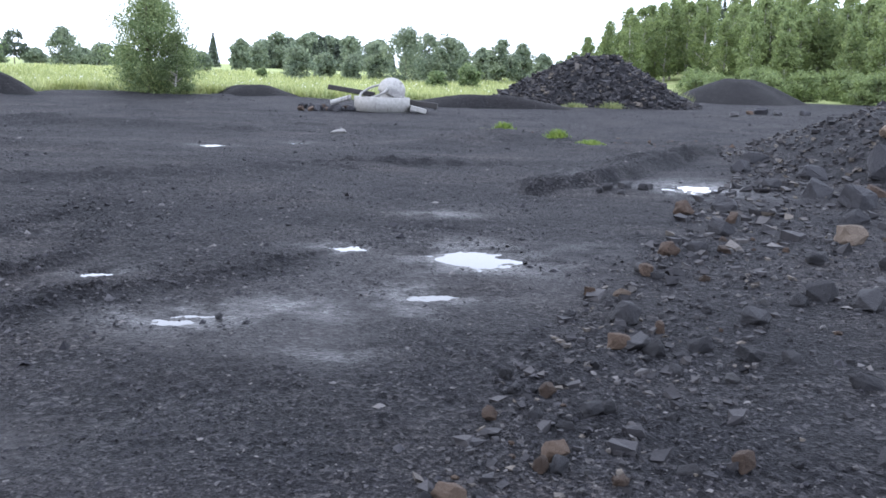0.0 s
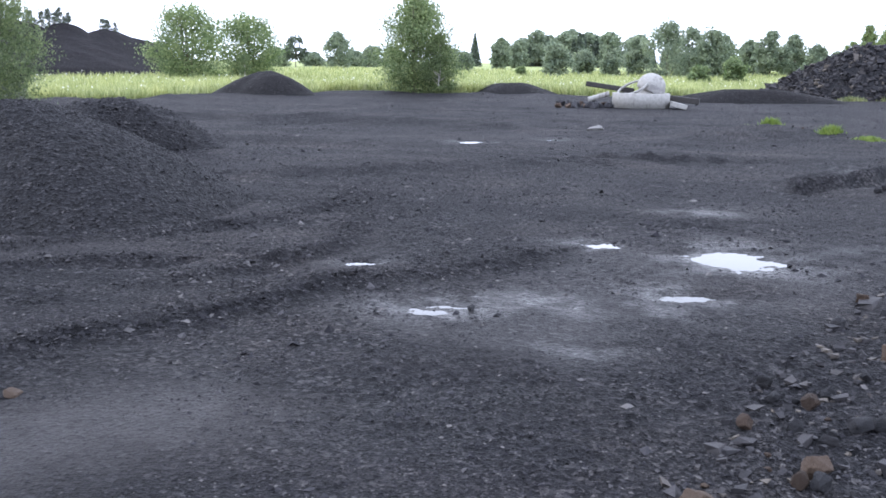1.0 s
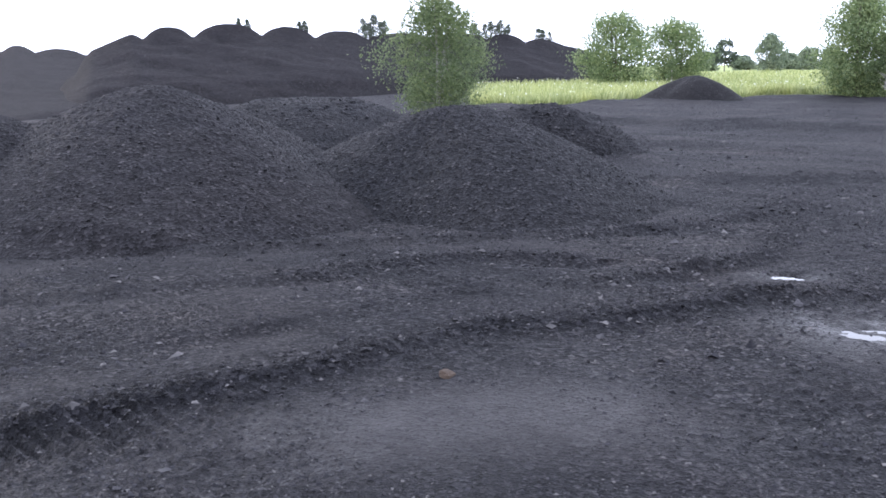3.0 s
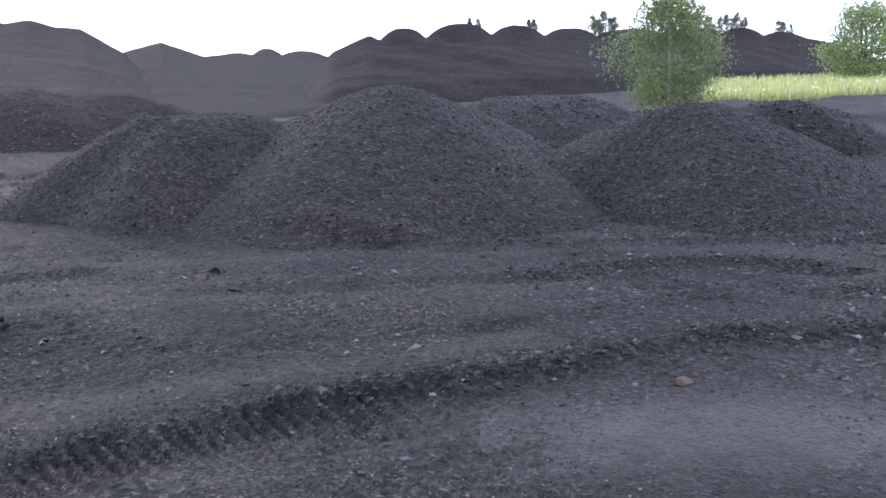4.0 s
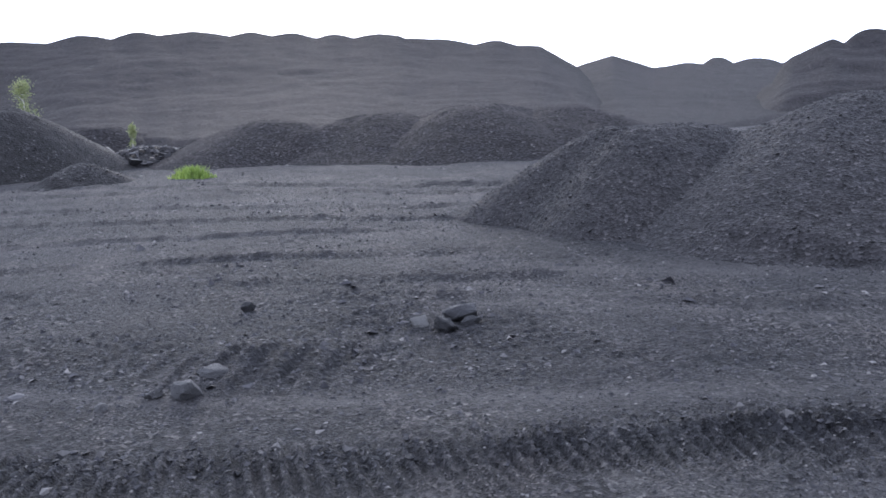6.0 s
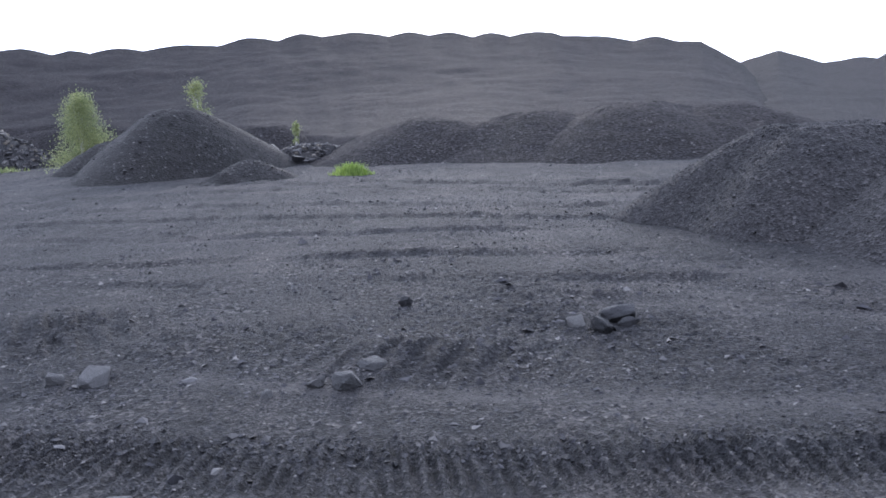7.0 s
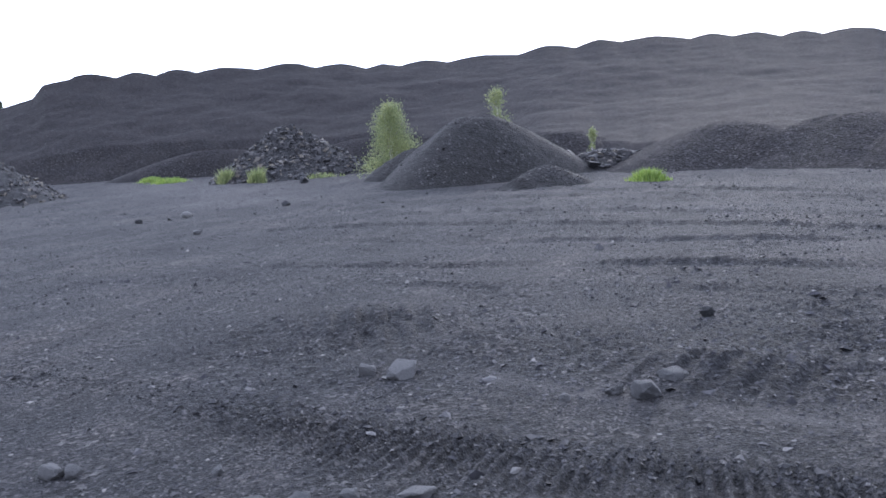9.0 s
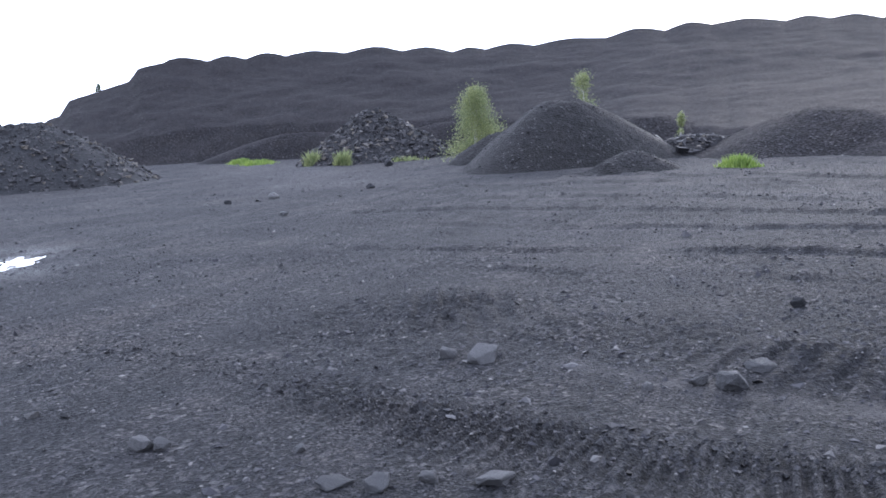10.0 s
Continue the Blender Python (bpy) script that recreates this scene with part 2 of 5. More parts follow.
BIRCH_BARK = plain_material("birch_bark", (0.12, 0.11, 0.1), (0.5, 0.48, 0.44), 0.8, 7.0)
CONCRETE = concrete_material()
DUSTY = plain_material("dusty_concrete", (0.07, 0.068, 0.068), (0.16, 0.155, 0.15), 0.85)
WOOD = plain_material("wet_timber", (0.012, 0.0115, 0.0115), (0.035, 0.031, 0.029), 0.8, 10.0)
STEEL = plain_material("grey_steel", (0.14, 0.14, 0.14), (0.3, 0.29, 0.28), 0.55, 8.0, 0.004, 0.6)
WATER = water_material()


# ================= building helpers =================
def hash2(i, j, seed):
    v = np.sin(i * 127.1 + j * 311.7 + seed * 74.7) * 43758.5453
    return v - np.floor(v)


def vnoise(x, y, seed=0):
    """Smooth value noise, 0 to 1, on arrays."""
    i, j = np.floor(x), np.floor(y)
    u, v = x - i, y - j
    u, v = u * u * (3 - 2 * u), v * v * (3 - 2 * v)
    return (hash2(i, j, seed) * (1 - u) + hash2(i + 1, j, seed) * u) * (1 - v) + (hash2(i, j + 1, seed) * (1 - u) + hash2(i + 1, j + 1, seed) * u) * v


def fbm(x, y, octaves=4, seed=0):
    total, amp, s = 0 * x, 0.5, 1.0
    for k in range(octaves):
        total = total + amp * vnoise(x * s, y * s, seed + k)
        amp, s = amp * 0.5, s * 2.07
    return total


def step(lo, hi, v):
    u = np.clip((v - lo) / (hi - lo), 0, 1)
    return u * u * (3 - 2 * u)


def mesh_of(name, verts, faces, material, smooth=False):
    """A mesh from arrays: verts (n, 3), faces (m, k) all of one size."""
    verts, faces = np.asarray(verts, np.float32), np.asarray(faces, np.int32)
    me = bpy.data.meshes.new(name)
    k = faces.shape[1]
    me.vertices.add(len(verts))
    me.vertices.foreach_set("co", verts.ravel())
    me.loops.add(faces.size)
    me.loops.foreach_set("vertex_index", faces.ravel())
    me.polygons.add(len(faces))
    me.polygons.foreach_set("loop_start", np.arange(0, faces.size, k, dtype=np.int32))
    me.polygons.foreach_set("use_smooth", np.full(len(faces), smooth))
    me.update(calc_edges=True)
    me.materials.append(material)
    return me


def part(name, bm, material, parent, label=""):
    """Links a bmesh as one mesh object under a thing or a part."""
    me = bpy.data.meshes.new(name)
    bm.to_mesh(me)
    bm.free()
    me.materials.append(material)
    return child(name, me, parent, label)


def child(name, me, parent, label=""):
    ob = new(name, me)
    ob.parent = parent
    return tagged(ob, label) if label else ob


def polar(x, y):
    return np.hypot(x, y), np.degrees(np.arctan2(-x, y))


def along(x, y, pts):
    """Distance to a polyline, signed (left of its way is plus), and the length along it."""
    best, sign, run = np.full(np.shape(x), 1e9), np.zeros(np.shape(x)), np.zeros(np.shape(x))
    length = 0.0
    for (x0, y0), (x1, y1) in zip(pts, pts[1:]):
        dx, dy = x1 - x0, y1 - y0
        seg = math.hypot(dx, dy)
        u = np.clip(((x - x0) * dx + (y - y0) * dy) / seg**2, 0, 1)
        d = np.hypot(x - x0 - u * dx, y - y0 - u * dy)
        side = np.sign(dx * (y - y0) - dy * (x - x0))
        hit = d < best
        best, sign, run = np.where(hit, d, best), np.where(hit, side, sign), np.where(hit, length + u * seg, run)
        length += seg
    return best * sign, run


# ================= the ground =================
# centre, half sizes, turn in degrees, wetness round it, water or only damp
PUDDLES = [
    ((0.14, 8.98), (0.44, 0.48), 10, 1.0, True),
    ((-1.07, 9.32), (0.26, 0.17), 0, 0.8, True),
    ((-0.22, 7.50), (0.34, 0.20), 0, 1.0, True),
    ((-1.92, 6.66), (0.30, 0.28), 15, 1.0, True),
    ((-2.95, 7.90), (0.16, 0.14), 0, 0.7, True),
    ((3.78, 15.15), (0.52, 0.62), -25, 1.0, True),
    ((1.75, 15.9), (0.35, 0.4), -40, 0.9, False),
    ((-5.10, 20.4), (0.36, 0.35), -40, 0.5, True),
    ((-3.48, 22.2), (0.25, 0.2), 0, 0.4, True),
    ((-11.6, -11.35), (1.0, 0.42), 42, 0.7, True),
    ((-0.80, 6.02), (0.30, 0.32), 0, 0.9, False),
    ((-0.95, 6.95), (0.7, 0.35), 0, 0.9, False),
    ((-0.15, 11.7), (0.5, 0.3), 0, 0.6, False),
    ((-2.9, 3.7), (0.55, 0.6), 30, 0.2, False),
    ((1.2, 9.6), (0.5, 0.4), 0, 0.35, False),
]
BERM = [(-6.75, -5.6), (-6.3, -4.3), (-5.85, -3.15), (-5.52, -2.24), (-5.24, -1.46), (-5.05, -0.8), (-4.93, -0.2), (-4.86, 0.5), (-4.75, 1.8), (-4.55, 2.85), (-4.28, 3.6), (-4.12, 4.5), (-3.98, 5.2), (-3.45, 5.85), (-2.95, 7.1), (-2.3, 7.6), (-1.5, 8.7)]
RUTS = [
    (0.05, [(-9.0, 4.9), (-7.47, 6.1), (-6.43, 7.5), (-5.35, 8.7), (-4.7, 9.9), (-4.2, 12.0)]),
    (0.05, [(-6.2, 5.4), (-6.07, 6.2), (-5.5, 7.15), (-4.75, 7.5)]),
    (0.05, [(-4.3, 6.5), (-3.84, 7.3), (-3.5, 8.7), (-3.9, 10.5), (-4.7, 12.3)]),
    (0.045, [(-26.0, -6.0), (-24.3, -3.4), (-21.0, 1.4), (-18.2, 5.0), (-15.5, 9.0)]),
    (0.035, [(-20.0, -7.0), (-18.5, -2.6), (-16.2, 1.5), (-15.3, 4.1)]),
    (0.03, [(-16.0, -8.0), (-14.6, -4.0), (-13.6, -0.5), (-12.9, 2.0)]),
    (0.03, [(-23.0, -8.0), (-22.2, -3.0), (-19.4, 1.5), (-17.0, 4.6)]),
    (0.03, [(-17.6, -8.5), (-16.6, -3.2), (-14.9, 0.8), (-14.0, 2.6)]),
    (0.03, [(-12.6, -6.0), (-12.0, -3.0), (-11.4, 0.4), (-10.8, 2.4)]),
    (0.038, [(-8.6, 1.6), (-7.6, 3.2), (-6.6, 4.8), (-5.6, 6.3)]),
    (0.038, [(-6.3, 1.9), (-5.7, 3.2), (-5.1, 4.6), (-4.6, 6.0)]),
    (0.04, [(-10.6, -3.6), (-10.2, -1.5), (-9.8, 0.6), (-9.2, 2.6)]),
    (0.09, [(1.2, 14.6), (1.9, 15.3), (3.0, 16.8), (5.0, 21.0), (7.1, 24.5)]),
    (0.05, [(-8.5, 11.5), (-6.0, 15.0), (-2.0, 17.5), (1.0, 18.5)]),
    (0.045, [(-16.0, 24.0), (-10.0, 27.0), (-4.0, 29.0), (3.0, 28.0)]),
    (0.13, [(-20.0, 36.0), (-12.0, 40.0), (-5.0, 41.0)]),
]
RIDGES = [  # long low banks pushed up by wheels: height, half width, line
    (0.20, 0.42, [(1.5, 15.3), (2.4, 16.4), (3.3, 18.4), (4.6, 20.8), (6.0, 23.5)]),
    (0.16, 0.9, [(-19.0, 24.0), (-13.0, 26.5), (-8.5, 26.0), (-5.6, 25.5)]),
    (0.13, 0.7, [(-14.0, 17.5), (-10.5, 19.5), (-7.3, 19.2)]),
    (0.10, 0.6, [(-6.5, 13.5), (-3.0, 16.0), (-0.5, 18.6)]),
]
MOUNDS = [  # low swells of the yard: x, y, height, radius
    (-6.75, -0.1, 0.10, 0.75), (-8.6, -3.2, 0.10, 0.9), (-7.6, -1.5, 0.05, 0.9), (1.4, 24.6, 0.28, 2.2), (3.2, 23.0, 0.12, 1.6), (-0.3, 23.0, 0.12, 1.6),
    (2.45, 14.5, 0.06, 0.8), (11.0, 18.0, 0.2, 6.0), (4.5, 7.0, 0.12, 3.0), (-9.5, 15.5, 0.25, 2.0), (-34.0, -9.5, 0.15, 5.0),
]


def field_edge(yaw):
    return 53.5 - 9.0 * step(20, 37, yaw) + 30.0 * step(0, -9, yaw) + 1.2 * np.sin(yaw * 0.7)


def turf_of(x, y):
    r, yaw = polar(x, y)
    edge = field_edge(yaw) + 2.0 * (fbm(x * 0.35, y * 0.35, 3, 5) - 0.45)
    inside = step(-0.6, 0.9, r - edge) * step(-50, -45, yaw) * (1 - step(37.5, 39, yaw))
    return np.maximum(inside, step(150, 160, r))


def ground_z(x, y, fine=True):
    x, y = np.asarray(x, float), np.asarray(y, float)
    r, yaw = polar(x, y)
    z = 0.10 * (fbm(x * 0.22, y * 0.22, 3, 11) - 0.44) * step(3, 12, r)
    z = z + 0.85 * step(50, 210, r) * step(-12, 0, yaw) * (1 - step(60, 90, yaw)) + 0.45 * step(49, 56, r) * step(5, 15, yaw) * 0.3
    z = z + 9.0 * step(84, 200, r) * step(-5, -17, yaw) * step(-120, -90, yaw)
    for mx, my, h, rad in MOUNDS:
        z = z + h * np.exp(-((x - mx) ** 2 + (y - my) ** 2) / (0.55 * rad**2)) * (0.6 + 0.8 * fbm(x * 2.1, y * 2.1, 3, 21))
    d, run = along(x, y, BERM)
    lump = 0.35 + 1.3 * fbm(x * 3.0, y * 3.0, 3, 31)
    z = z + np.where(d > 0, 0.05 * np.exp(-np.abs(d) / 0.30), 0.05 * np.exp(-((d / 0.12) ** 2)) - 0.022 * np.exp(-(((d + 0.34) / 0.2) ** 2))) * lump * (0.08 + 0.92 * step(5.5, 8.5, run))
    tread = np.exp(-(((d + 0.2) / 0.36) ** 2)) * step(1.5, 4.2, run) * (1 - step(8.2, 9.4, run))
    z = z + 0.022 * tread * (0.4 + 1.1 * vnoise(x * 4, y * 4, 3)) * np.clip(1.3 * np.sin(run * 2 * math.pi / 0.085 + d * 12.0), -0.8, 1.0)
    for depth, pts in RUTS:
        d, run = along(x, y, pts)
        d = d + 0.7 * (fbm(x * 0.55, y * 0.55, 3, 47) - 0.45) * step(7.5, 12, r)
        w = 0.09 + 0.8 * depth
        rough = (0.1 + 2.2 * fbm(x / w * 0.5, y / w * 0.5, 3, 41)) * step(0.22, 0.55, fbm(x * 0.5, y * 0.5, 3, 43))
        z = z + depth * rough * (np.exp(-((d / w) ** 2)) - 0.7 * np.exp(-(((d + 2 * w) / w) ** 2)))
    for high, wide, pts in RIDGES:
        d, run = along(x, y, pts)
        d = d + 0.5 * (fbm(x * 0.8, y * 0.8, 3, 97) - 0.45)
        z = z + high * (0.35 + 1.3 * fbm(x * 1.3, y * 1.3, 3, 98)) * np.exp(-((d / wide) ** 2))
    z = z + 0.16 * (fbm(x * 0.42, y * 0.7, 4, 93) - 0.45) * step(11, 24, r) * (1 - step(40, 52, r))
    lip = np.exp(-(((r - field_edge(yaw) + 2.6) / 1.7) ** 2)) * step(6, 9, yaw) * (1 - step(36, 40, yaw))
    z = z + lip * (0.02 + 0.26 * fbm(x * 0.5, y * 0.5, 4, 95)) * (1 - 0.8 * np.exp(-(((yaw - 12.0) / 0.8) ** 2)))
    lugs = np.exp(-((x + 6.7) ** 2 / 0.32 + (y - 0.1) ** 2 / 0.8))
    z = z + 0.032 * lugs * step(0.2, 0.45, fbm(x * 3.1, y * 3.1, 3, 15)) * np.clip(2.2 * np.sin((y * 0.94 + x * 0.34) * 2 * math.pi / 0.24), -0.7, 1)
    lugs = np.exp(-((x + 8.3) ** 2 / 0.5 + (y + 2.9) ** 2 / 0.5))
    z = z + 0.04 * lugs * step(0.2, 0.45, fbm(x * 3.1, y * 3.1, 3, 16)) * np.clip(2.0 * np.sin((y * 0.94 - x * 0.34) * 2 * math.pi / 0.24), -0.6, 1)
    calm = np.zeros_like(z)
    for (px, py), (ax, ay), turn, wet, water in PUDDLES:
        c, s = math.cos(radians(turn)), math.sin(radians(turn))
        u, v = ((x - px) * c + (y - py) * s) / ax, (-(x - px) * s + (y - py) * c) / ay
        near = np.exp(-(u * u + v * v) * 0.9)
        calm = np.maximum(calm, near)
        if water:
            z = z - 0.05 * near
            shore = np.exp(-(u * u + v * v) * 0.35)
            z = z + 0.075 * shore * (fbm(x * 5.0 / math.sqrt(ax * 2), y * 7.0 / math.sqrt(ay * 2), 4, 77) - 0.42)
    if fine:
        rough = 0.35 + 1.1 * step(0.35, 0.62, fbm(x * 0.8, y * 0.8, 3, 71))
        rough = rough + 0.55 * churn_shade_of(x, y)
        rough = rough * (1 - 0.75 * calm)
        z = z + rough * (0.05 * (fbm(x * 1.6, y * 2.2, 3, 55) - 0.43) * step(6, 14, r) + 0.020 * (fbm(x * 7, y * 7, 2, 51) - 0.37) + 0.030 * (vnoise(x * 19, y * 19, 61) - 0.5) * vnoise(x * 3, y * 3, 62) + 0.014 * (vnoise(x * 43, y * 43, 63) - 0.5))
    return z


def churn_shade_of(x, y):
    """Where wheels have turned up dark coarse slag, plus one patch painted darker for lack of glare, 0 to 1."""
    d, run = along(x, y, BERM)
    band = np.exp(-(((d + 0.05) / 0.26) ** 2)) * (0.35 * step(2.0, 4.5, run) + 0.65 * step(5.5, 8.0, run))
    # wide patch: churned slag at the lugs, stretched to paint ground outside the glare
    band = np.maximum(band, np.exp(-((x + 7.0) ** 2 / 2.0 + (y - 0.5) ** 2 / 3.2)))
    band = np.maximum(band, 0.7 * np.exp(-((x + 8.3) ** 2 / 0.9 + (y + 3.0) ** 2 / 1.2)))
    for depth, pts in RUTS:
        d, run = along(x, y, pts)
        band = np.maximum(band, 0.8 * np.exp(-((d / (0.12 + 1.4 * depth)) ** 2)))
    for high, wide, pts in RIDGES:
        d, run = along(x, y, pts)
        band = np.maximum(band, 0.8 * np.exp(-((d / wide) ** 2)))
    return band * step(0.24, 0.52, fbm(x * 1.1, y * 1.1, 4, 66))


def build_ground():
    fine = np.radians(np.arange(-30, 142, 0.18))
    coarse = np.radians(np.arange(143.5, 329, 3.0))
    ang = np.concatenate([fine, coarse])
    rad = [0.4, 0.9, 1.5, 2.0, 2.4]
    while rad[-1] < 14:
        rad.append(rad[-1] * 1.0072)
    while rad[-1] < 40:
        rad.append(rad[-1] * 1.012)
    while rad[-1] < 110:
        rad.append(rad[-1] * 1.035)
    while rad[-1] < 3500:
        rad.append(rad[-1] * 1.25)
    rad = np.array(rad)
    rr, aa = np.meshgrid(rad, ang, indexing="ij")
    x, y = -0.3 - rr * np.sin(aa), 0.15 + rr * np.cos(aa)
    z = ground_z(x, y)
    verts = np.stack([x.ravel(), y.ravel(), z.ravel()], 1)
    nr, na = rr.shape
    i, j = np.meshgrid(np.arange(nr - 1), np.arange(na), indexing="ij")
    k = (j + 1) % na
    faces = np.stack([i * na + j, (i + 1) * na + j, (i + 1) * na + k, i * na + k], -1).reshape(-1, 4)[:, ::-1]
    middle = len(verts)
    verts = np.vstack([verts, [[-0.3, 0.15, float(ground_z(-0.3, 0.15))]]])
    me = mesh_of("ground", verts, faces, GROUND, True)
    # close the small hole under the eye
    bm = bmesh.new()
    bm.from_mesh(me)
    bm.verts.ensure_lookup_table()
    for q in range(na):
        bm.faces.new((bm.verts[middle], bm.verts[(q + 1) % na], bm.verts[q]))
    bm.normal_update()
    bm.to_mesh(me)
    bm.free()
    x, y = verts[:, 0], verts[:, 1]
    wet, silt = 0 * x, 0 * x
    for (px, py), (ax, ay), turn, amount, water in PUDDLES:
        c, s = math.cos(radians(turn)), math.sin(radians(turn))
        u, v = ((x - px) * c + (y - py) * s) / ax, (-(x - px) * s + (y - py) * c) / ay
        wet = np.maximum(wet, amount * np.exp(-(u * u + v * v) * (0.28 if water else 0.7)))
    wet = wet * step(0.22, 0.62, fbm(x * 2.6, y * 2.6, 5, 81)) * 1.1
    d, run = along(x, y, [(-0.3, 12.0), (-0.6, 9.0), (-1.0, 6.6), (-2.2, 4.4), (-3.2, 3.2), (-4.2, 1.5)])
    wet = np.maximum(wet, 0.24 * np.exp(-((d / 0.9) ** 2)) * step(0.4, 0.6, fbm(x * 0.9, y * 0.9, 4, 83)))
    for pts, wide, amount in (
        ([(-3.6, 2.7), (-3.1, 3.7), (-2.5, 4.3)], 0.5, 0.95),
        ([(-5.85, 0.3), (-5.35, 1.6), (-5.15, 2.6), (-4.75, 4.0)], 0.22, 0.55),
        ([(-9.3, 3.4), (-7.9, 5.3), (-6.9, 6.6), (-5.6, 7.9)], 0.5, 0.45),
        ([(-8.2, 2.2), (-6.9, 3.7), (-6.0, 5.0)], 0.5, 0.4),
        ([(-1.6, 6.2), (-0.8, 7.2), (0.4, 8.3)], 0.9, 0.35),
        ([(-42, -26), (-34, -19), (-27, -14)], 3.0, 0.6),
        ([(-6.6, -1.6), (-5.95, -0.4), (-5.6, 0.9), (-5.25, 2.2)], 0.12, 0.75),
        ([(-10.2, 2.0), (-9.0, 3.3), (-8.2, 4.6)], 0.35, 0.6),
        ([(-20, -6), (-18.5, -1.5), (-16.8, 2.0), (-15.5, 5.0)], 0.8, 0.35),
        ([(-8.5, 20.5), (-5.0, 22.0), (-2.0, 22.5)], 1.2, 0.35),
        ([(-14, -4), (-13.4, -1.0), (-12.6, 1.5)], 0.9, 0.3),
    ):
        d, run = along(x, y, pts)
        silt = np.maximum(silt, amount * np.exp(-((d / wide) ** 2)))
    silt = silt * (0.3 + 1.3 * fbm(x * 2.3, y * 2.3, 4, 91))
    for key, values in (("wet", wet), ("silt", silt), ("turf", turf_of(x, y)), ("churn_shade", churn_shade_of(x, y))):
        at = me.attributes.new(key, "FLOAT", "POINT")
        at.data.foreach_set("value", np.clip(values, 0, 1).astype(np.float32))
    ob = new("ground", me)
    tagged(ob, "black slag gravel yard with ruts, damp patches and a green meadow beyond", "ground", kind="structure")


build_ground()


def puddle(centre, half, turn, seed, fill):
    rng = np.random.default_rng(seed)
    around, out = rng.uniform(0, 2 * math.pi, 400), np.sqrt(rng.random(400)) * 0.95
    n = 56
    th = np.linspace(0, 2 * math.pi, n, endpoint=False)
    wob = 1.22 + 0.12 * np.sin(th * 3 + rng.uniform(0, 6)) + 0.08 * np.sin(th * 5 + rng.uniform(0, 6))
    c, s = math.cos(radians(turn)), math.sin(radians(turn))
    u, v = half[0] * wob * np.cos(th), half[1] * wob * np.sin(th)
    x, y = u * c - v * s, u * s + v * c
    gx, gy = half[0] * out * np.cos(around), half[1] * out * np.sin(around)
    level = float(np.quantile(ground_z(centre[0] + gx * c - gy * s, centre[1] + gx * s + gy * c), fill))
    bm = bmesh.new()
    ring = [bm.verts.new((a, b, 0)) for a, b in zip(x, y)]
    low = [bm.verts.new((a * 0.9, b * 0.9, -0.06)) for a, b in zip(x, y)]
    bm.faces.new(ring)
    bm.faces.new(low[::-1])
    for q in range(n):
        bm.faces.new((ring[q - 1], low[q - 1], low[q], ring[q]))
    bm.normal_update()
    me = bpy.data.meshes.new("puddle")
    bm.to_mesh(me)
    bm.free()
    me.materials.append(WATER)
    ob = new("puddle", me)
    ob.location = (*centre, level)
    tagged(ob, "shallow rain puddle reflecting bright sky on black gravel", "puddle", "puddles in the yard", "structure")


for q, (centre, half, turn, wet, water) in enumerate(PUDDLES):
    if water:
        puddle(centre, half, turn, q, (0.74, 0.55, 0.4, 0.3, 0.5, 0.42, 0.3, 0.36, 0.4, 0.5)[q])


# ================= stockpiles behind the yard =================
CRESTS = {}


